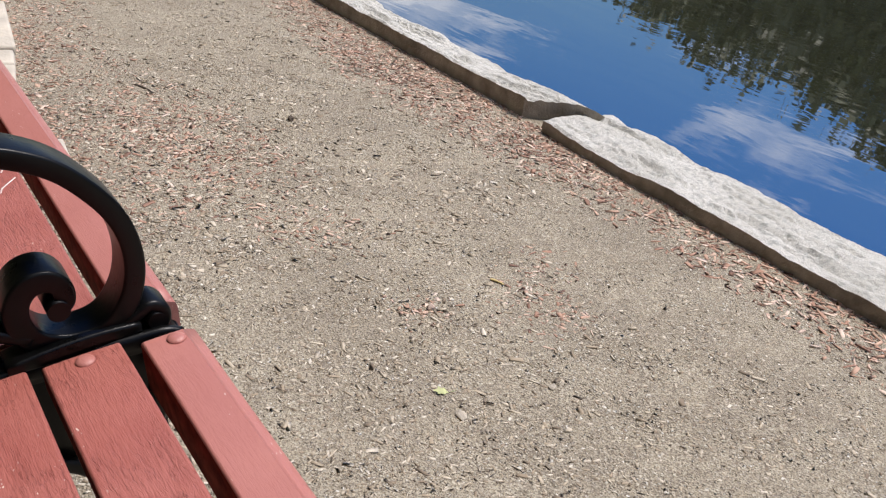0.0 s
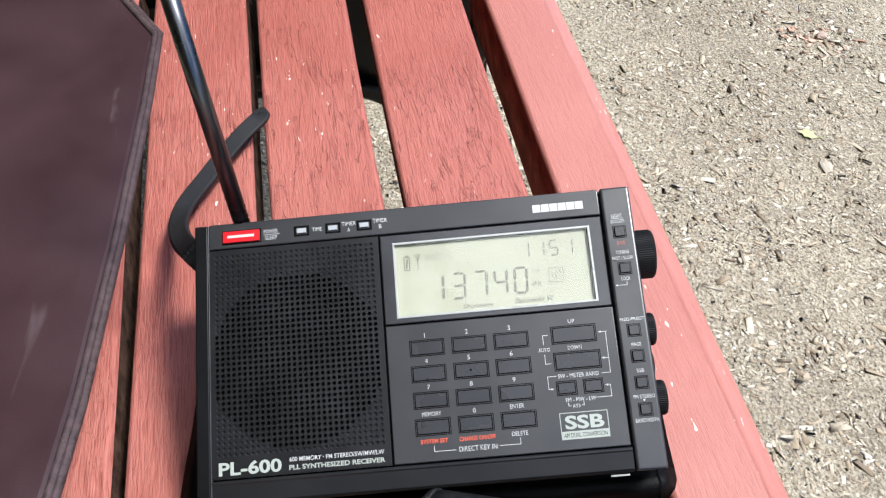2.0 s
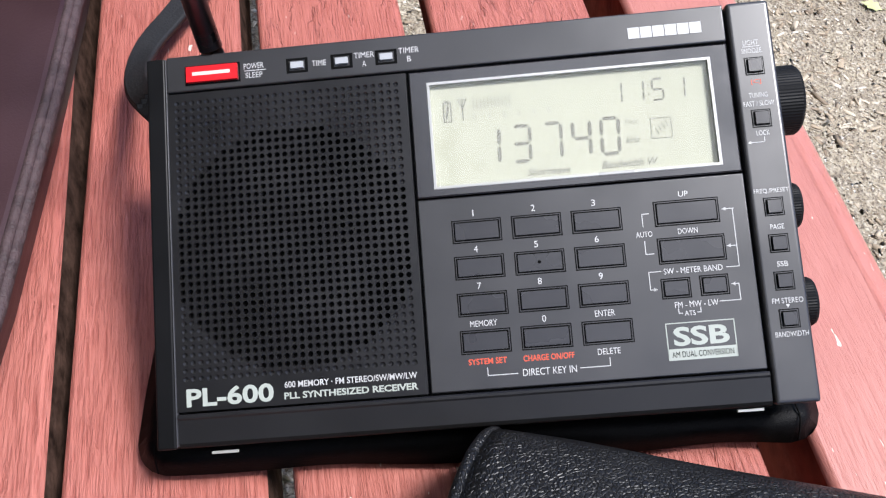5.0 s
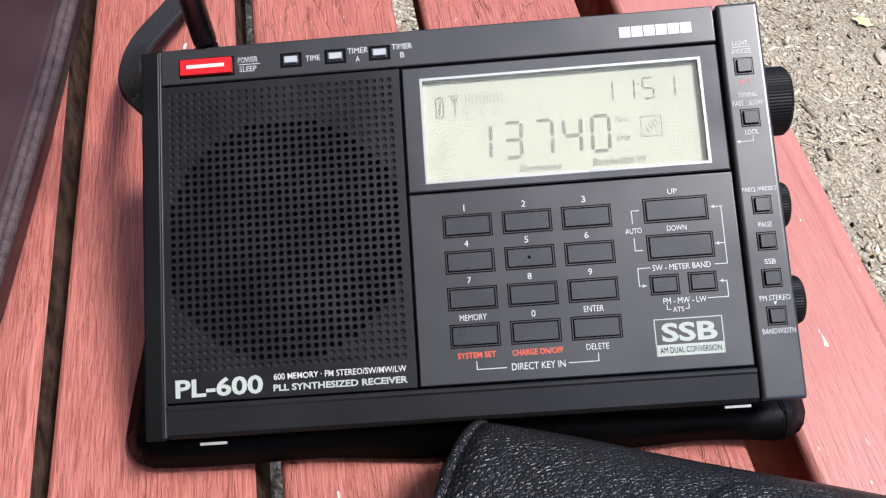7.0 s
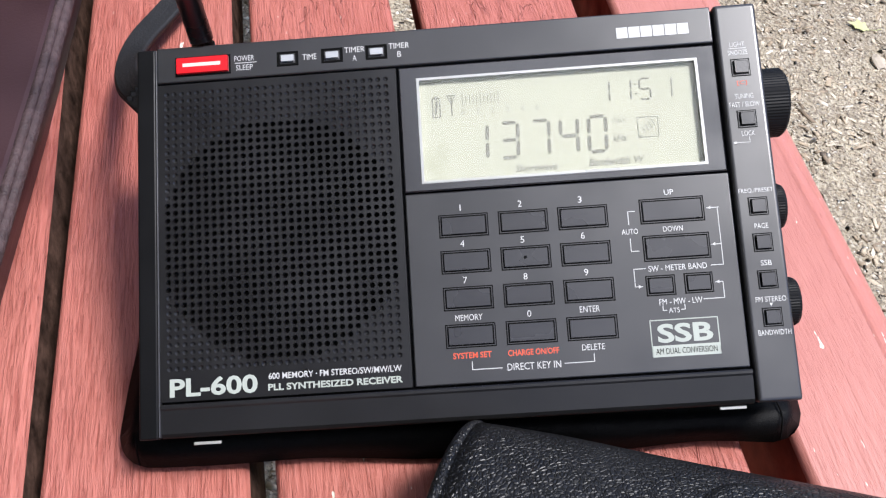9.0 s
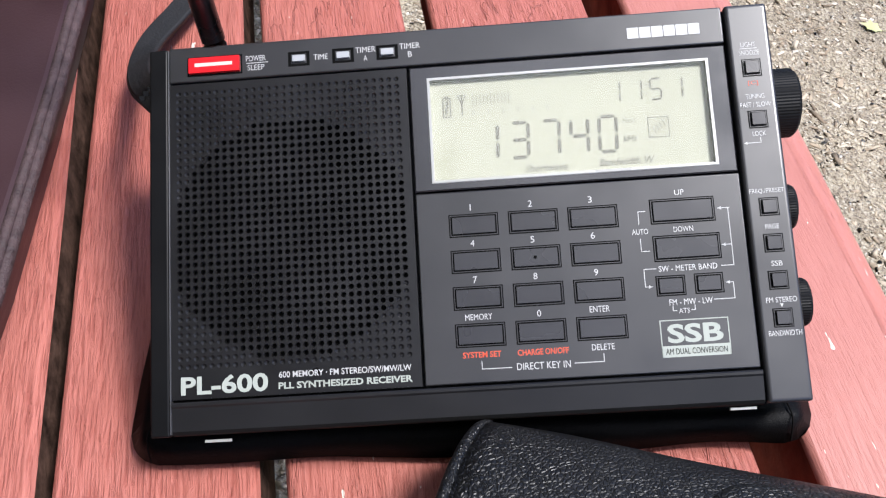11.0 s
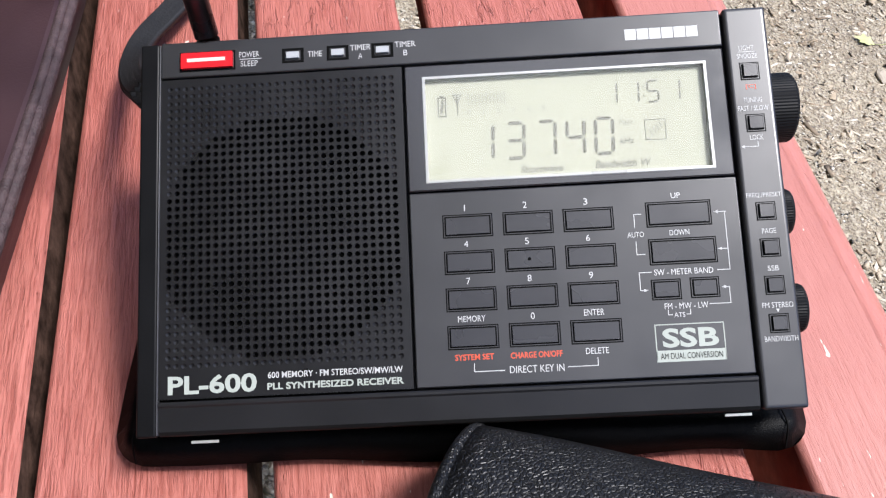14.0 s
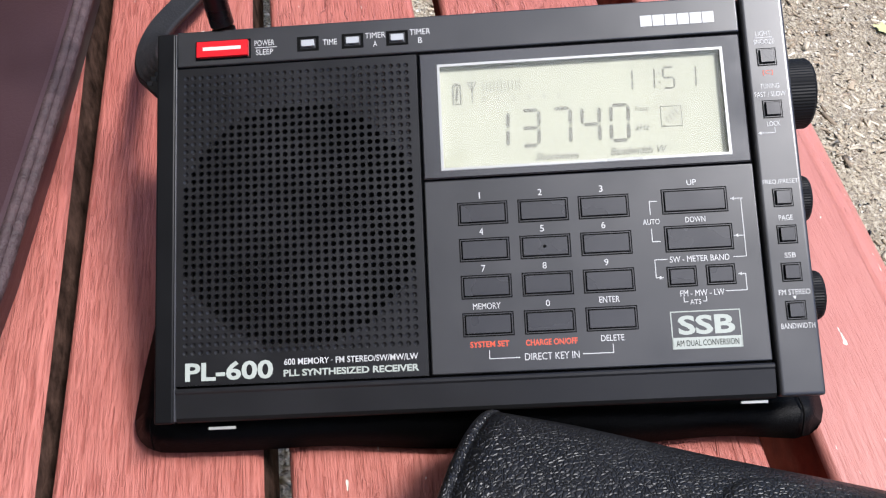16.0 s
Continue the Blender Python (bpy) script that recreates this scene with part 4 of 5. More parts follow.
PZ, CZ, GZ, TZ = -0.25 + 0.07, 0.15 + 0.07, -0.35 + 0.07, 0.07
for x, y, row in ((95.8, 61.4, "123"), (95.8, 50.75, "456"), (95.9, 40.0, "789")):
    for k, ch in enumerate(row):
        lettering("legend", ch, (x + 17.45 * k) * MM, y * MM, (0.34 if ch == "1" else 1.15) * MM, 1.9 * MM, PZ * MM, WHITE_PRINT, radio, 0.0)
for body, cx, cy, w, h, mat, z, bold in (
        ("MEMORY", 96.3, 29.2, 7.8, 1.75, WHITE_PRINT, PZ, 0), ("0", 113.6, 29.2, 1.15, 1.9, WHITE_PRINT, PZ, 0), ("ENTER", 130.9, 29.4, 5.7, 1.75, WHITE_PRINT, PZ, 0),
        ("SYSTEM SET", 96.6, 18.4, 11.0, 1.7, ORANGE_PRINT, PZ, 0.02), ("CHARGE ON/OFF", 114.0, 18.3, 14.5, 1.75, ORANGE_PRINT, PZ, 0.02), ("DELETE", 131.0, 18.6, 6.4, 1.7, WHITE_PRINT, PZ, 0),
        ("DIRECT KEY IN", 113.9, 14.4, 15.2, 2.0, WHITE_PRINT, PZ, 0), ("UP", 156.5, 61.8, 2.7, 1.6, WHITE_PRINT, PZ, 0), ("DOWN", 156.7, 51.0, 5.6, 1.6, WHITE_PRINT, PZ, 0),
        ("AUTO", 144.3, 50.9, 4.7, 1.6, WHITE_PRINT, PZ, 0), ("SW - METER BAND", 156.9, 39.75, 16.6, 1.7, WHITE_PRINT, PZ, 0), ("FM - MW - LW", 156.8, 30.0, 12.2, 1.7, WHITE_PRINT, PZ, 0),
        ("ATS", 154.7, 27.5, 3.1, 1.4, WHITE_PRINT, PZ, 0), ("SSB", 157.1, 21.1, 15.6, 5.4, CREAM_PRINT, PZ, 0.03),
        ("LIGHT", 180.9, 104.9, 4.4, 1.5, WHITE_PRINT, CZ, 0), ("SNOOZE", 180.9, 102.4, 5.8, 1.5, WHITE_PRINT, CZ, 0), ("[C]", 181.1, 92.9, 2.9, 1.5, ORANGE_PRINT, CZ, 0),
        ("TUNING", 181.2, 88.9, 5.4, 1.5, WHITE_PRINT, CZ, 0), ("FAST / SLOW", 181.1, 86.4, 8.8, 1.5, WHITE_PRINT, CZ, 0), ("LOCK", 181.2, 77.6, 3.8, 1.5, WHITE_PRINT, CZ, 0),
        ("FREQ./PRESET", 181.3, 60.4, 9.9, 1.5, WHITE_PRINT, CZ, 0), ("PAGE", 181.7, 50.0, 3.9, 1.5, WHITE_PRINT, CZ, 0), ("SSB", 181.8, 39.3, 3.1, 1.5, WHITE_PRINT, CZ, 0),
        ("FM STEREO", 181.9, 28.9, 8.6, 1.5, WHITE_PRINT, CZ, 0), ("BANDWIDTH", 181.9, 19.5, 9.2, 1.5, WHITE_PRINT, CZ, 0),
        ("POWER", 33.2, 112.3, 6.1, 1.75, WHITE_PRINT, TZ, 0), ("SLEEP", 33.2, 109.4, 5.2, 1.75, WHITE_PRINT, TZ, 0), ("TIME", 53.2, 111.2, 4.3, 1.75, WHITE_PRINT, TZ, 0),
        ("TIMER", 67.0, 112.4, 6.2, 1.75, WHITE_PRINT, TZ, 0), ("A", 66.9, 109.7, 1.2, 1.75, WHITE_PRINT, TZ, 0), ("TIMER", 80.5, 112.6, 6.2, 1.75, WHITE_PRINT, TZ, 0), ("B", 80.5, 109.9, 1.2, 1.75, WHITE_PRINT, TZ, 0),
        ("PL-600", 21.8, 14.3, 25.6, 5.4, CREAM_PRINT, GZ, 0.028), ("600 MEMORY \u00b7 FM STEREO/SW/MW/LW", 57.0, 16.05, 38.4, 1.8, WHITE_PRINT, GZ, 0.01),
        ("PLL SYNTHESIZED RECEIVER", 57.0, 12.9, 38.8, 1.95, CREAM_PRINT, GZ, 0.03)):
    lettering("legend", body, cx * MM, cy * MM, w * MM, h * MM, z * MM, mat, radio, bold)
# maker's mark as six plain blocks
for k in range(6):
    radio_part("emblem_block", mm_box(145.9 + 3.62 * k, 145.9 + 3.62 * k + 3.35, 109.5, 112.9, 0, 0.09), WHITE_PRINT, "white block")
bm = bmesh.new()
strokes(bm, [L(147.5, 14.7, 147.5, 24.9), L(166.5, 14.7, 166.5, 24.9), L(147.5, 24.9, 166.5, 24.9)], 0.0003, PZ * MM)
add_box(bm, 147.35 * MM, 166.65 * MM, 14.5 * MM, 17.7 * MM, (PZ - 0.06) * MM, PZ * MM)
radio_part("badge", bm, CREAM_PRINT, "pale framed badge")
lettering("legend", "AM DUAL CONVERSION", 157.0 * MM, 16.1 * MM, 17.2 * MM, 1.7 * MM, (PZ + 0.05) * MM, GROOVE, radio, 0.0)
for line in (L(96.4, 14.3, 96.4, 16.5), L(96.4, 14.3, 104.8, 14.3), L(122.6, 14.5, 131.0, 14.5), L(131.0, 14.5, 131.0, 16.7), L(144.2, 56.8, 146.2, 56.8), L(144.2, 53.1, 144.2, 56.8), L(144.2, 45.1, 144.2, 48.8), L(144.2, 45.1, 146.4, 45.1),
             L(167.0, 56.4, 170.3, 56.4), L(169.9, 39.7, 169.9, 56.4), L(166.4, 39.7, 169.9, 39.7), L(167.2, 45.7, 169.9, 45.7), L(144.4, 39.9, 147.8, 39.9), L(144.4, 34.8, 144.4, 39.9), L(144.4, 34.8, 146.4, 34.8),
             L(167.2, 34.8, 169.2, 34.8), L(169.2, 30.2, 169.2, 34.8), L(163.4, 30.2, 169.2, 30.2), L(151.6, 27.6, 151.6, 28.9), L(151.6, 27.6, 152.6, 27.6), L(157.8, 27.6, 157.8, 28.9), L(156.8, 27.6, 157.8, 27.6)):
    radio_part("bracket_line", strokes(bmesh.new(), [line], 0.00022, PZ * MM), WHITE_PRINT)


def arrow_head(x, y, dx, dy, z):
    """A small printed triangle whose tip is (x, y)."""
    bm = bmesh.new()
    bm.faces.new([bm.verts.new((a * MM, b * MM, z * MM)) for a, b in ((x, y), (x - dx - dy * 0.5, y - dy + dx * 0.5), (x - dx + dy * 0.5, y - dy - dx * 0.5))])
    return bm


for x, y, dx, dy, z in ((167.0, 56.4, -1.0, 0, PZ), (167.2, 45.7, -1.0, 0, PZ), (146.4, 34.8, 1.0, 0, PZ), (167.2, 34.8, -1.0, 0, PZ), (176.5, 74.9, -1.0, 0, CZ), (181.8, 26.8, 0, -1.0, CZ)):
    radio_part("arrow_head", arrow_head(x, y, dx, dy, z), WHITE_PRINT)
for line in (L(178.5, 103.7, 183.3, 103.7), L(177.4, 74.9, 181.4, 74.9), L(181.4, 74.9, 181.4, 76.4)):
    radio_part("bracket_line", strokes(bmesh.new(), [line], 0.0002, CZ * MM), WHITE_PRINT)
bm = bmesh.new()
strokes(bm, [L(30.4, 110.85, 36.9, 110.85)], 0.0002, TZ * MM)
radio_part("rule_line", bm, WHITE_PRINT)


def knob(y, r, reach, z, teeth=70):
    """A knurled side knob on an axis along x."""
    bm = bmesh.new()
    rings = []
    for x, rr, k in ((186.0, r * 0.9, 0), (187.8, r * 0.9, 0), (188.2, r, 1), (187.6 + reach - 1.0, r, 1), (187.6 + reach - 0.2, r * 0.94, 0), (187.6 + reach, r * 0.85, 0)):
        rings.append([bm.verts.new((x * MM, (y + (rr - 0.14 * k * (i % 2)) * math.cos(math.pi * i / teeth)) * MM, (z + (rr - 0.14 * k * (i % 2)) * math.sin(math.pi * i / teeth)) * MM)) for i in range(2 * teeth)])
    for a, b in zip(rings, rings[1:]):
        for i in range(2 * teeth):
            bm.faces.new((a[i], a[(i + 1) % (2 * teeth)], b[(i + 1) % (2 * teeth)], b[i]))
    bm.faces.new(rings[0][::-1])
    bm.faces.new(rings[-1])
    return bm


radio_part("knob", knob(90.2, 10.6, 8.6, -13.0), KNOB_BLACK, "large knurled tuning knob")
radio_part("knob", knob(57.3, 6.9, 4.2, -11.0, 54), KNOB_BLACK)
radio_part("knob", knob(28.7, 7.2, 4.8, -11.0, 54), KNOB_BLACK)
bm = bmesh.new()
lathe(bm, (0.1868, 0.043, -0.014), (1, 0, 0), [(0.0062, 0), (0.0062, 0.0018), (0.0050, 0.0030)], 24)
radio_part("jack", bm, PLASTIC)
for x0, x1, y in ((14.8, 22.6, -2.2), (165.4, 172.8, -1.2)):
    radio_part("foot_tab", mm_box(x0, x1, y, y + 0.8, -4.4, -3.4, 0.12), SILVER, "small silver tab")
bm = bmesh.new()  # folding stand behind
a, b = Vector((0.0935, 0.088, -0.029)), TO_RADIO @ seat(0.012, 0.092, 0.0012)
d = (b - a).normalized()
for off in (-0.028, 0.028):
    add_cyl(bm, a + Vector((off, 0, 0)), b + Vector((off, 0, 0)), 0.0022, n=10)
add_cyl(bm, b + Vector((-0.028, 0, 0)), b + Vector((0.028, 0, 0)), 0.0022, n=10)
radio_part("kickstand", bm, PLASTIC)

# telescopic aerial from the socket in the top edge
foot, ring = Vector((-0.0688, 0.0646, 0.5636)), Vector((-0.0892, 0.1118, 0.6748))
way = (ring - foot).normalized()
aerial = new("aerial", bpy.data.meshes.new("aerial"))
bm = bmesh.new()
add_cyl(bm, (0.0198, 0.112, -0.012), TO_RADIO @ (foot - way * 0.001), 0.0036, n=16)
add_cyl(bm, TO_RADIO @ (foot + way * 0.0005), TO_RADIO @ ring, 0.0037, n=20)
bm.to_mesh(aerial.data)
bm.free()
aerial.data.materials.append(CHROME)
aerial.parent = radio
bm = bmesh.new()
add_cyl(bm, TO_RADIO @ (ring - way * 0.0015), TO_RADIO @ (ring + way * 0.0015), 0.0038, n=20)
part("ferrule", bm, BRIGHT, aerial)
bm = bmesh.new()
add_cyl(bm, TO_RADIO @ ring, TO_RADIO @ (ring + way * 0.135), 0.0030, n=18)
add_cyl(bm, TO_RADIO @ (ring + way * 0.135), TO_RADIO @ (ring + way * 0.26), 0.0025, n=16)
part("upper_section", bm, CHROME, aerial)

# wrist strap: a ribbed loop from the side of the case
bm = bmesh.new()
rib = [(-0.0052, -0.0011)]
rib += [(-0.0052 + 0.00208 * k + 0.00104 * j, 0.0005 + (0.0011 if j == 1 else 0.0)) for k in range(5) for j in (0, 1)]
rib += [(0.0052, 0.0005), (0.0052, -0.0011)]
route = [(-0.0870, 0.0600, 0.5415), (-0.0950, 0.0780, 0.5310), (-0.1020, 0.0990, 0.5150), (-0.1060, 0.1170, 0.5050), (-0.1065, 0.1320, 0.4990), (-0.1030, 0.1460, 0.4965), (-0.0955, 0.1610, 0.4950), (-0.0850, 0.1800, 0.4945), (-0.0735, 0.1980, 0.4950), (-0.0635, 0.2095, 0.4965), (-0.0600, 0.2130, 0.4980)]
back = [(x + 0.001, y - 0.002, z + 0.0030) for x, y, z in route[-2:0:-1]]
sweep(bm, [tuple(TO_RADIO @ Vector(p)) for p in smooth_path([*route, *back], 5)], rib, None)
radio_part("wrist_strap", bm, WEBBING, "ribbed black webbing strap")


# ---- things on the bench ----
def seat_frame(u, v, yaw):
    """A pose on the seat plane, turned by yaw about its normal."""
    m = Matrix.Translation(seat(u, v)) @ Matrix.Rotation(-TILT_SEAT, 4, "Y") @ Matrix.Rotation(radians(yaw), 4, "Z")
    return m


pouch = tagged(new("radio_pouch"), "flat black leather pouch lying under the radio", "pouch")
pouch.matrix_world = seat_frame(-0.1075, -0.0385, -8.0)
bm = bmesh.new()
nx, ny = 40, 24
for side in (1, -1):
    grid = []
    for j in range(ny + 1):
        row = []
        for i in range(nx + 1):
            x, y = 0.211 * i / nx, 0.118 * j / ny
            edge = min(1.0, min(x, 0.211 - x, y, 0.118 - y) / 0.006)
            ex, ey = max(0.0, 0.012 - min(x, 0.211 - x)), max(0.0, 0.012 - min(y, 0.118 - y))
            if ex and ey:
                pull = 1 - max(ex, ey) / math.hypot(ex, ey)
                x += math.copysign(ex * pull, 0.1055 - x)
                y += math.copysign(ey * pull, 0.059 - y)
            puff = math.sqrt(max(0.0, 1 - (1 - edge) ** 2))
            lip = 0.0050 * math.exp(-((y - 0.005) / 0.0065) ** 2)
            h = 0.0045 + (0.0020 + lip + 0.0008 * noise.noise((x * 40, y * 40, 1))) * puff if side > 0 else 0.0045 - 0.0042 * puff
            row.append(bm.verts.new((x + 0.0012 * noise.noise((y * 30, 2, 2)) * (1 - edge), y + 0.0018 * noise.noise((x * 25, 5, 1)) * (1 - edge), h)))
        grid.append(row)
    for a, b in zip(grid, grid[1:]):
        for i in range(nx):
            bm.faces.new((a[i], a[i + 1], b[i + 1], b[i]) if side > 0 else (a[i], b[i], b[i + 1], a[i + 1])).smooth = True
bmesh.ops.remove_doubles(bm, verts=bm.verts, dist=0.0002)
part("pouch_body", bm, POUCH_SKIN, pouch)
for x in (0.0085, 0.2025):
    bm = bmesh.new()
    sweep(bm, smooth_path([(x, 0.0005, 0.0050), (x, 0.0030, 0.0092), (x, 0.006, 0.0116), (x, 0.012, 0.0096), (x, 0.020, 0.0072), (x, 0.10, 0.0068)], 5), [(0.0003, 0), (0, 0.0003), (-0.0003, 0), (0, -0.0003)], (1, 0, 0))
    part("seam", bm, GROOVE, pouch)

# stiff grained case with a snap tab, open at its end
A, B = Vector((0.935, -0.355, 0)).normalized(), Vector((-0.355, -0.935, 0)).normalized()
case = tagged(new("leather_case"), "black grained leather case with a snap tab, open at one end", "case")


def on_case(s, ang, lift=0.0):
    """A point on the case: s along, ang round (0 at the far side, 90 on top)."""
    c, k = math.cos(radians(ang)), math.sin(radians(ang))
    swell = 1.0 - 0.10 * max(0.0, s - 0.02) / 0.15
    b = 0.036 - (0.036 * swell + lift) * c
    h = 0.0215 + (0.0205 * swell + lift) * (abs(k) ** 0.8) * (1 if k >= 0 else -1)
    base = Vector((0.002, -0.0535, 0)) + A * s + B * b
    return Vector((base.x, base.y, SEAT_Z + base.x * ST / CT)) + Vector((0, 0, h))


bm = bmesh.new()
outer, inner = [], []
N = 40
for j in range(31):
    s = 0.165 * j / 30
    ring_o, ring_i = [], []
    for i in range(N):
        ang = 360 * i / N - 90
        mouth = (-0.010 + 0.011 * math.cos(radians(ang)) - 0.0035 * max(0.0, math.sin(radians(2 * ang)))) * max(0.0, 1 - j / 8)
        lip = 0.0010 * noise.noise((ang * 0.02, s * 20, 3))
        ring_o.append(bm.verts.new(on_case(s + mouth, ang, lip)))
        ring_i.append(bm.verts.new(on_case(s + mouth, ang, -0.0022)))
    outer.append(ring_o)
    inner.append(ring_i)
for a, b in zip(outer, outer[1:]):
    for i in range(N):
        bm.faces.new((a[i], b[i], b[(i + 1) % N], a[(i + 1) % N])).smooth = True
for a, b in zip(inner, inner[1:]):
    for i in range(N):
        bm.faces.new((a[i], a[(i + 1) % N], b[(i + 1) % N], b[i])).smooth = True
for i in range(N):
    bm.faces.new((outer[0][i], outer[0][(i + 1) % N], inner[0][(i + 1) % N], inner[0][i]))
bm.faces.new(outer[-1])
bm.faces.new(inner[-1][::-1])
part("case_body", bm, CASE_SKIN, case)
bm = bmesh.new()  # rolled edge of the mouth
lip = []
for i in range(61):
    ang = 360 * i / 60 - 90
    mouth = -0.010 + 0.011 * math.cos(radians(ang)) - 0.0035 * max(0.0, math.sin(radians(2 * ang)))
    lip.append(tuple(on_case(mouth - 0.0004, ang, -0.0008)))
sweep(bm, lip, [(0.0017 * math.cos(2 * math.pi * i / 10), 0.0017 * math.sin(2 * math.pi * i / 10)) for i in range(10)], tuple(A))
part("mouth_edge", bm, CASE_SKIN, case, "rolled and worn leather edge")
bm = bmesh.new()  # round-ended tab that wraps over the top
S0, ANG0 = 0.0735, 66.0
ringless = []
for j in range(10):
    rr = 0.0175 * (1 - j / 9.5) if j else 0.0180
    lift = 0.0003 if j == 0 else 0.0016
    ringless.append([bm.verts.new(on_case(S0 + rr * math.cos(2 * math.pi * i / 36), ANG0 + math.degrees(rr * math.sin(2 * math.pi * i / 36) / 0.036) * (1.0 if math.sin(2 * math.pi * i / 36) < 0 else 2.2), lift)) for i in range(36)])
for a, b in zip(ringless, ringless[1:]):
    for i in range(36):
        bm.faces.new((a[i], a[(i + 1) % 36], b[(i + 1) % 36], b[i])).smooth = True
bm.faces.new(ringless[-1])
tab = part("snap_tab", bm, CASE_SKIN, case)
bm = bmesh.new()
lathe(bm, on_case(S0, ANG0 + 6, 0.0014), on_case(S0, ANG0 + 6, 0.01) - on_case(S0, ANG0 + 6, 0.0), [(0.0066, 0), (0.0066, 0.0010), (0.0054, 0.0024), (0.0030, 0.0032), (0.0008, 0.0035)], 28)
part("snap_button", bm, GLOSS, tab, "glossy black snap button")

# flat maroon document bag with corded edges
bag = tagged(new("document_bag"), "scuffed dark maroon leather document bag lying flat on the slats", "bag")
OUT = [(-0.1142, 0.2770), (-0.1510, 0.3520), (-0.1900, 0.4200), (-0.40, 0.4230), (-0.43, -0.30), (-0.190, -0.30), (-0.1575, -0.100), (-0.1385, 0.012), (-0.1279, 0.1045), (-0.1180, 0.215)]
bm = bmesh.new()
cen = np.mean(OUT, 0)


def bag_point(x, y, h):
    return Vector((x - h * ST, y, SEAT_Z + x * ST / CT + h * CT))


levels = []
for shrink, h in ((0.80, 0.0), (0.82, 0.006), (0.86, 0.022), (0.992, 0.0320), (0.994, 0.0350), (0.93, 0.0365), (0.80, 0.0372), (0.5, 0.038), (0.2, 0.038)):
    levels.append([bm.verts.new(bag_point(*(cen + (np.array(p) - cen) * shrink), h)) for p in OUT])
for a, b in zip(levels, levels[1:]):
    for i in range(len(OUT)):
        bm.faces.new((a[i], a[(i + 1) % len(OUT)], b[(i + 1) % len(OUT)], b[i]))
bm.faces.new(levels[0][::-1])
bm.faces.new(levels[-1])
part("bag_body", bm, BAG_SKIN, bag)
for shrink, h, r in ((1.0, 0.0335, 0.0024), (0.978, 0.0358, 0.0020)):
    bm = bmesh.new()
    loop = [tuple(bag_point(*(cen + (np.array(p) - cen) * shrink), h)) for p in [*OUT[5:], *OUT[:4]]]
    sweep(bm, loop, [(r * math.cos(2 * math.pi * i / 8), r * math.sin(2 * math.pi * i / 8)) for i in range(8)], None)
    part("piping", bm, PIPING, bag, "grey-brown stitched cord edge")

bm = bmesh.new()
loop = [bag_point(*(cen + (np.array(p) - cen) * 0.989), 0.0364) for p in [*OUT[5:], *OUT[:4]]]
for a, b in zip(loop, loop[1:]):
    step = (b - a).normalized()
    for i in range(int((b - a).length / 0.0036)):
        add_cyl(bm, a + step * 0.0036 * i, a + step * (0.0036 * i + 0.0024), 0.0007, n=5)
part("stitching", bm, THREAD, bag, "brown stitching along the edge")


# ---- loose things on the ground ----
def pebble(name, x, y, a, b, c, seed, mat, label, yaw=0.0):
    bm = bmesh.new()
    bmesh.ops.create_icosphere(bm, subdivisions=2, radius=1.0)
    for v in bm.verts:
        v.co *= 1 + 0.42 * noise.noise(v.co * 1.5 + Vector((seed, 0, 0)))
        v.co = Vector((v.co.x * a, v.co.y * b, v.co.z * c))
    for f in bm.faces:
        f.smooth = False
    ob = tagged(part(name, bm, mat), label, "stone")
    level = 0.008 * noise.noise((x * 2.0, y * 2.0, 0)) + 0.004 * noise.noise((x * 7, y * 7, 3)) - 0.004
    ob.matrix_world = pose(x, y, level + c * 0.5 + 0.001, 0, 0, yaw)
    return ob


pebble("pebble", 0.722, 0.322, 0.023, 0.013, 0.0016, 2.9, PEBBLE_MAT, "pale pinkish flat stone lying among the wood chips", 40)
pebble("pebble", 0.885, 0.925, 0.010, 0.008, 0.006, 4.4, PEBBLE_MAT, "small brown pebble on the path", 10)
pebble("pebble", 1.087, 1.992, 0.012, 0.010, 0.009, 7.1, BARK, "small dark round pebble on the path", 70)
for x, y, a, b, s in ((0.305, 1.905, 0.10, 0.075, 2.0), (0.310, 2.50, 0.10, 0.100, 5.0), (0.345, 2.685, 0.10, 0.070, 6.0), (0.415, 3.06, 0.10, 0.285, 8.0)):
    bm = box(-a, a, -b, b, -0.02, 0.03, bevel=0.012, seg=2)
    for v in bm.verts:
        v.co += Vector((0.012 * noise.noise(v.co * 9 + Vector((s, 0, 0))), 0.012 * noise.noise(v.co * 9 + Vector((0, s, 0))), 0.004 * noise.noise(v.co * 15)))
    ob = tagged(part("edging_stone", bm, PALE_STONE), "pale sandstone edging block set in the mulch", "stone", group="edging stones")
    ob.matrix_world = pose(x, y, 0, 0, 0, -9)
leaf = bmesh.new()
outline = [(0, -0.016), (0.004, -0.010), (0.010, -0.006), (0.007, 0.0), (0.012, 0.006), (0.005, 0.008), (0.001, 0.018), (-0.004, 0.008), (-0.010, 0.008), (-0.007, 0.0), (-0.009, -0.006), (-0.003, -0.010)]
mid = leaf.verts.new((0, 0, 0.004))
rim = [leaf.verts.new((x, y, 0.002 + 0.003 * abs(x) / 0.012)) for x, y in outline]
for i in range(len(rim)):
    leaf.faces.new((mid, rim[i], rim[(i + 1) % len(rim)])).smooth = True
sweep(leaf, [(0, -0.015, 0.003), (0.003, -0.024, 0.004), (0.010, -0.031, 0.003)], [(0.0006, 0), (0, 0.0006), (-0.0006, 0), (0, -0.0006)], None)
leaf_ob = tagged(part("fallen_leaf", leaf, LEAF_MAT), "small yellow-green fallen leaf on the grit", "leaf")
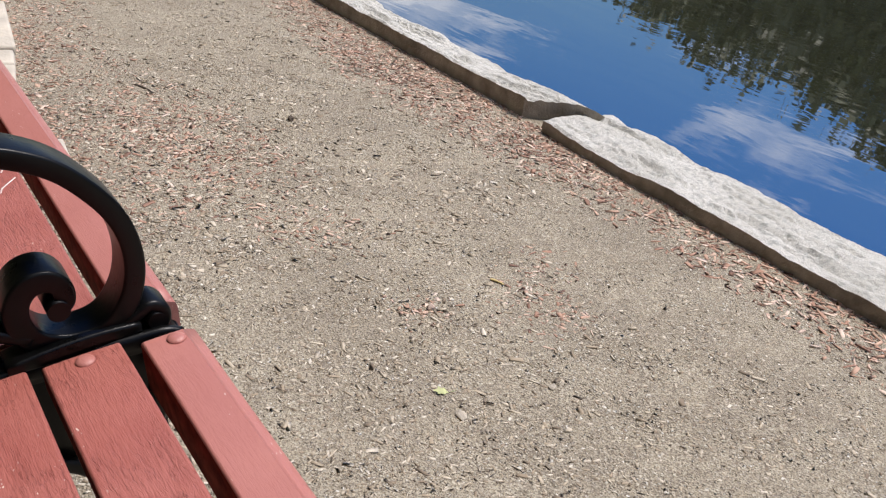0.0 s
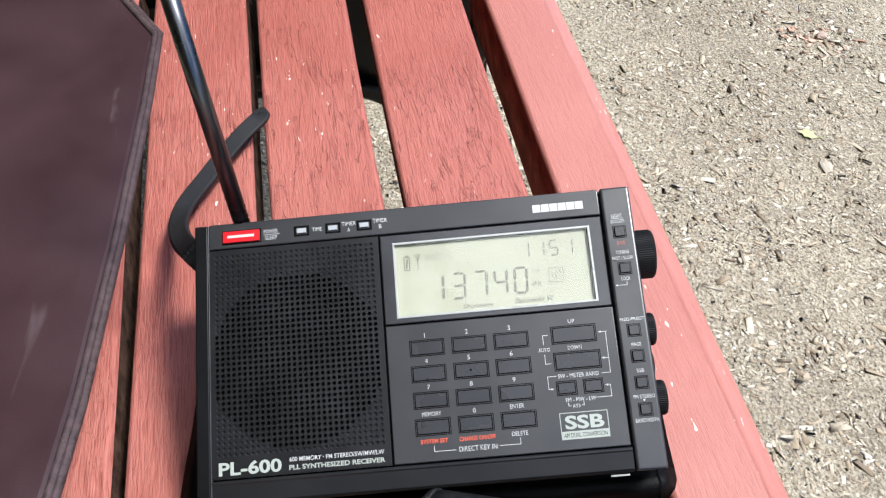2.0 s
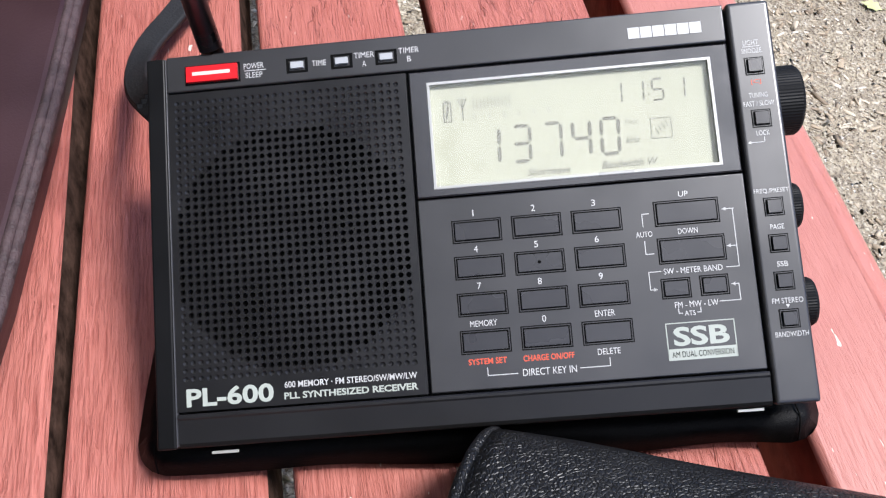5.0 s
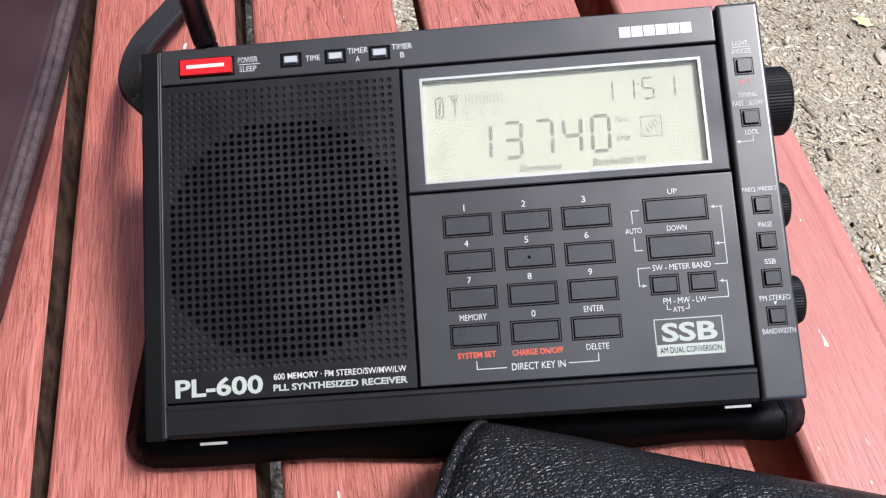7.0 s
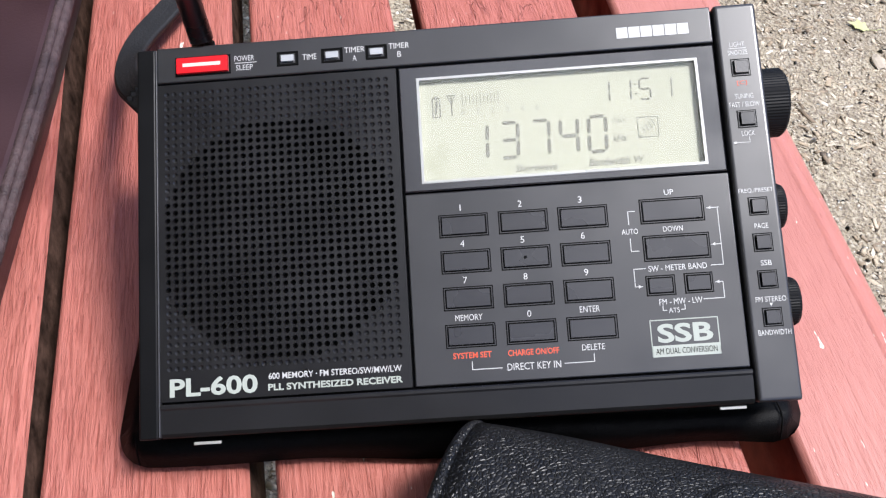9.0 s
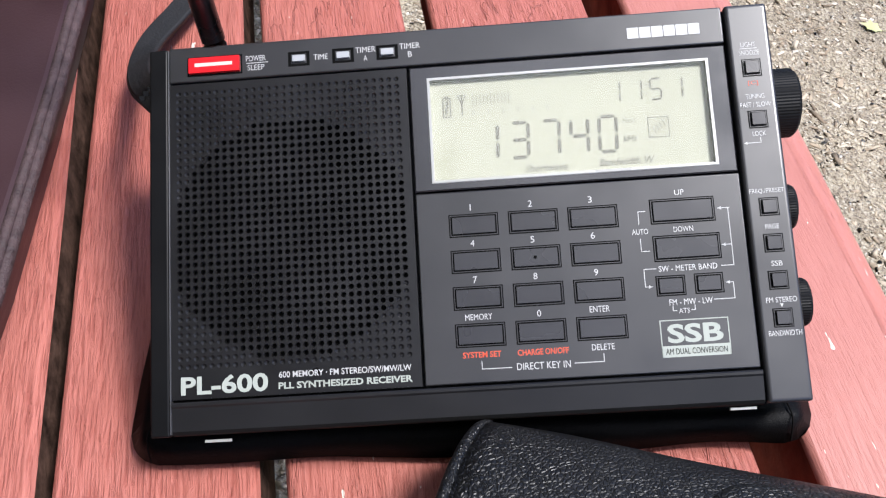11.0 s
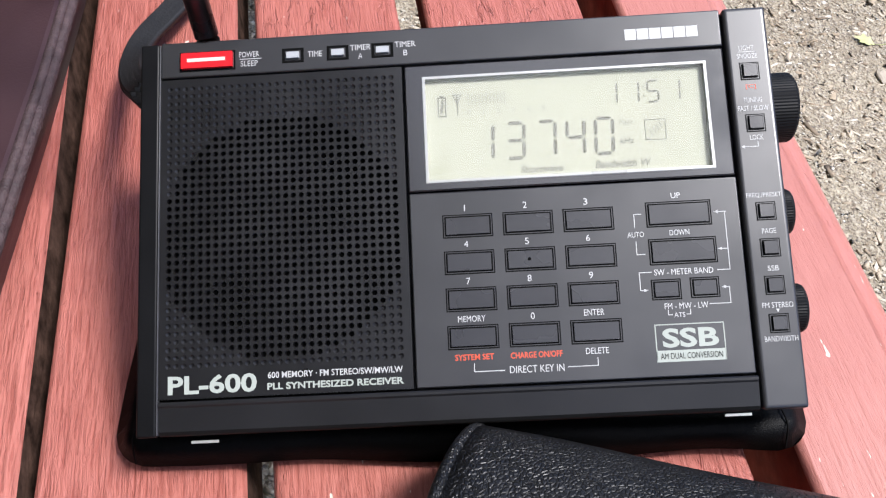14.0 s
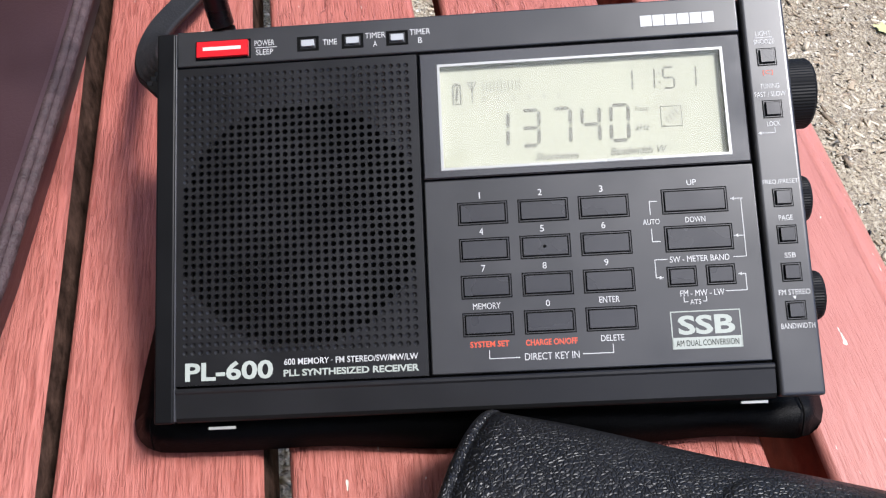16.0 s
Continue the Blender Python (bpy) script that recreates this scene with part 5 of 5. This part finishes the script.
leaf_ob.matrix_world = pose(0.744, 0.686, 0.008 * noise.noise((1.488, 1.372, 0)) + 0.004 * noise.noise((5.208, 4.802, 3)) - 0.003, 6, -5, 60) @ Matrix.Scale(0.95, 4)


def splinter(name, x, y, length, r, yaw, bend, mat, label):
    """A thin stick or split of wood: flattened section, bent, with broken ends."""
    bm = bmesh.new()
    pts = [(-length / 2, -bend, 0), (-length / 6, bend * 0.6, 0.001), (length / 5, bend, 0.0005), (length / 2, -bend * 0.5, 0)]
    sweep(bm, smooth_path(pts, 4), lambda t: [(r * (1.1 - 0.6 * t) * math.cos(a), 0.6 * r * (1.1 - 0.6 * t) * math.sin(a)) for a in np.linspace(0, 2 * math.pi, 7)[:-1]], None)
    ob = tagged(part(name, bm, mat), label, "stick")
    level = 0.008 * noise.noise((x * 2.0, y * 2.0, 0)) + 0.004 * noise.noise((x * 7, y * 7, 3)) - 0.004
    ob.matrix_world = pose(x, y, level + 0.55 * r, 0, 0, yaw)
    return ob


splinter("wood_splinter", 1.097, 0.960, 0.034, 0.0042, -66, 0.001, SPLINT, "pale yellow split of wood lying on the path")
splinter("twig", 0.803, 1.780, 0.082, 0.0026, 26, 0.004, PALE_TWIG, "thin bleached twig lying on the path")
splinter("twig", 0.760, 2.365, 0.090, 0.0040, -73, 0.003, BARK, "short dark twig lying on the path")
pebble("pebble", 0.738, 0.615, 0.016, 0.010, 0.003, 6.2, PALE_PEBBLE, "flat pale grey stone beside the fallen leaf", 75)
pebble("pebble", 0.949, 0.601, 0.011, 0.007, 0.003, 9.4, PALE_PEBBLE, "small pale stone pressed into the path", 20)


def scatter(n, seed, area, keep):
    """Random places in a rectangle, thinned by a density between 0 and 1."""
    rng = np.random.default_rng(seed)
    x, y = rng.uniform(area[0], area[1], n), rng.uniform(area[2], area[3], n)
    ok = rng.uniform(0, 1, n) < keep(x, y)
    return x[ok], y[ok], rng


def patchy(x, y, a, b):
    return 0.5 + 0.5 * np.sin(x * a + 1.7 * np.sin(y * b)) * np.cos(y * a * 0.8 + 1.3 * np.sin(x * b + 0.7))


def level_of(x, y):
    return np.array([0.008 * noise.noise((a * 2.0, b * 2.0, 0)) + 0.004 * noise.noise((a * 7, b * 7, 3)) for a, b in zip(x, y)]) + 0.012 * np.clip((x - 1.55) / 0.3, 0, 1) - 0.004


def chips(name, n, seed, area, keep, l0, spread, mat, label, category, lift=0.6, slim=0.34):
    x, y, rng = scatter(n, seed, area, keep)
    k = len(x)
    length = np.minimum(l0 * np.exp(rng.normal(0, spread, k)), 2.3 * l0)
    width, thick = length * rng.uniform(0.5, 1.7, k) * slim, length * rng.uniform(0.018, 0.055, k)
    bits(name, x, y, length, width, thick, rng.uniform(0, 6.28, k), rng.normal(0, 0.12, (k, 2)), level_of(x, y) + thick * lift, mat, label, category, seed)


chips("wood_chips", 150000, 11, (-0.45, 1.75, -0.35, 2.6), lambda x, y: np.clip(1.05 - 0.42 * x, 0.15, 1) * (0.12 + 0.55 * patchy(x, y, 5.1, 2.3) + 0.5 * patchy(x, y, 13.0, 7.3)), 0.0060, 0.60, CHIP_MAT, "dry grey-brown wood chips strewn over the path", "wood chips", 0.42, 0.31)
chips("wood_chips", 34000, 12, (0.1, 1.85, 1.2, 6.0), lambda x, y: np.clip(0.3 + 0.6 * patchy(x, y, 3.1, 1.7), 0, 1), 0.0125, 0.42, CHIP_MAT, "dry grey-brown wood chips strewn over the path", "wood chips")
chips("wood_chips", 15000, 16, (-0.2, 1.5, -0.3, 2.4), lambda x, y: np.clip(0.95 - 0.5 * x, 0.1, 1) * (0.2 + 0.8 * patchy(x, y, 4.1, 2.9)), 0.0125, 0.45, CHIP_MAT, "larger dry wood slivers lying on the path", "wood chips", 0.9, 0.26)
chips("bark_mulch", 30000, 13, (1.40, 1.86, -0.6, 5.5), lambda x, y: np.clip((x - 1.52 - 0.07 * np.sin(y * 2.1)) / 0.20, 0, 1) * (0.55 + 0.6 * patchy(x, y, 4.0, 3.0)), 0.0165, 0.42, MULCH_MAT, "reddish bark mulch gathered against the kerb", "bark mulch", 0.8, 0.24)
chips("bark_mulch", 44000, 14, (0.15, 1.0, 1.2, 5.5), lambda x, y: np.clip((0.95 - x - 0.12 * np.sin(y * 2.7)) / 0.4, 0, 1) * np.clip((y - 1.35) / 0.4, 0, 1) * (0.3 + 0.7 * patchy(x, y, 6.0, 3.0)), 0.0135, 0.42, MULCH_MAT, "reddish bark mulch beside the bench", "bark mulch", 0.8, 0.28)
chips("grit", 140000, 15, (-0.45, 1.75, -0.35, 2.6), lambda x, y: np.clip(1.1 - 0.30 * y, 0.3, 1) * (0.35 + 0.65 * patchy(x, y, 9.0, 4.0)), 0.0031, 0.45, GRIT_MAT, "fine pale grit on the path", "grit", 0.7, 0.75)


def near(x, y, spots):
    """Density of loose drifts: the sum of soft round spots (x, y, radius)."""
    return np.clip(sum(np.exp(-((x - a) ** 2 + (y - b) ** 2) / (2 * r * r)) for a, b, r in spots), 0, 1)


DRIFTS = ((1.15, 0.885, 0.05), (1.13, 0.80, 0.06), (1.26, 0.98, 0.04), (0.86, 0.93, 0.04), (0.82, 1.34, 0.07))
chips("bark_mulch", 26000, 17, (0.25, 1.45, 0.7, 1.6), lambda x, y: 0.30 * near(x, y, DRIFTS), 0.0115, 0.45, MULCH_MAT, "small drifts of pinkish bark on the path", "bark mulch", 0.7, 0.28)


# ---- far bank ----
def far_woods():
    """A line of broadleaf trees: tapered trunks with limbs, crowns of many small leaf clumps."""
    rng = random.Random(4)
    bm = bmesh.new()
    leaves = []
    for k in range(46):
        az = -60 + 2.25 * k + rng.uniform(-0.8, 0.8)
        ang = radians(az)
        x = rng.uniform(41.5, 47.0)
        y = x * math.tan(ang)
        elev = 13.6 - max(0.0, az - 22) * 0.13 if az < 40 else 7.0
        tall = math.hypot(x, y) * math.tan(radians(elev * rng.uniform(0.82, 1.08)))
        wide = 0.095 * math.hypot(x, y)
        add_cyl(bm, (x, y, 0.0), (x + rng.uniform(-0.4, 0.4), y, tall * 0.75), 0.28, 0.08, 7)
        for _ in range(6):
            h = tall * rng.uniform(0.3, 0.7)
            a = rng.uniform(0, 6.28)
            add_cyl(bm, (x, y, h), (x + 2.2 * math.cos(a), y + 2.2 * math.sin(a), h + rng.uniform(0.8, 2.0)), 0.09, 0.03, 5)
        for _ in range(70):
            a, r, h = rng.uniform(0, 6.28), wide * math.sqrt(rng.random()), tall * (0.03 + 0.97 * rng.random())
            r *= 1.1 - 0.75 * (h / tall) ** 2
            leaves.append((x + r * math.cos(a), y + r * math.sin(a), h))
    for k in range(13):  # unseen row behind the bench, added to block sky light
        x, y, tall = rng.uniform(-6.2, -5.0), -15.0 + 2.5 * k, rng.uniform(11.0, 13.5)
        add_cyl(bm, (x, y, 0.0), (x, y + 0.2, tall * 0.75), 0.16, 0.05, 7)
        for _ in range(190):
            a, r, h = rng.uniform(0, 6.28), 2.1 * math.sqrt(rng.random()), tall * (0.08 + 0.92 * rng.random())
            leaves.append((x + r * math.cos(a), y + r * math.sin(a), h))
    for k in range(8):  # more unseen trees past its end, added to darken reflections
        az, far, tall = radians(84 + 8 * k), rng.uniform(12.5, 15.0), rng.uniform(9.0, 11.0)
        x, y = far * math.cos(az), far * math.sin(az)
        add_cyl(bm, (x, y, 0.0), (x, y + 0.2, tall * 0.75), 0.18, 0.05, 7)
        for _ in range(130):
            a, r, h = rng.uniform(0, 6.28), 2.0 * math.sqrt(rng.random()), tall * (0.10 + 0.9 * rng.random())
            leaves.append((x + r * math.cos(a), y + r * math.sin(a), h))
    part_trunks = bm
    pts = np.array(leaves)
    g = np.random.default_rng(8)
    per = 27
    c = np.repeat(pts, per, 0) + g.normal(0, 0.65, (len(pts) * per, 3))
    k = len(c)
    one, two = g.normal(0, 1, (k, 3)), g.normal(0, 1, (k, 3))
    one /= np.linalg.norm(one, axis=1)[:, None]
    two -= (two * one).sum(1)[:, None] * one
    two /= np.linalg.norm(two, axis=1)[:, None]
    size = g.uniform(0.22, 0.50, (k, 1))
    v = np.stack([c - one * size, c - two * size * 0.5, c + one * size, c + two * size * 0.5], 1).reshape(-1, 3)
    me = bpy.data.meshes.new("crowns")
    me.vertices.add(len(v))
    me.vertices.foreach_set("co", v.ravel())
    me.loops.add(4 * k)
    me.loops.foreach_set("vertex_index", np.arange(4 * k, dtype=np.int32))
    me.polygons.add(k)
    me.polygons.foreach_set("loop_start", np.arange(0, 4 * k, 4, dtype=np.int32))
    me.update(calc_edges=True)
    woods = tagged(new("far_woods"), "dark green trees on the far bank, and unseen trees added round the bench to block sky", "trees", kind="stuff")
    part("trunks", part_trunks, BARK, woods)
    part("crowns", me, FOLIAGE, woods)


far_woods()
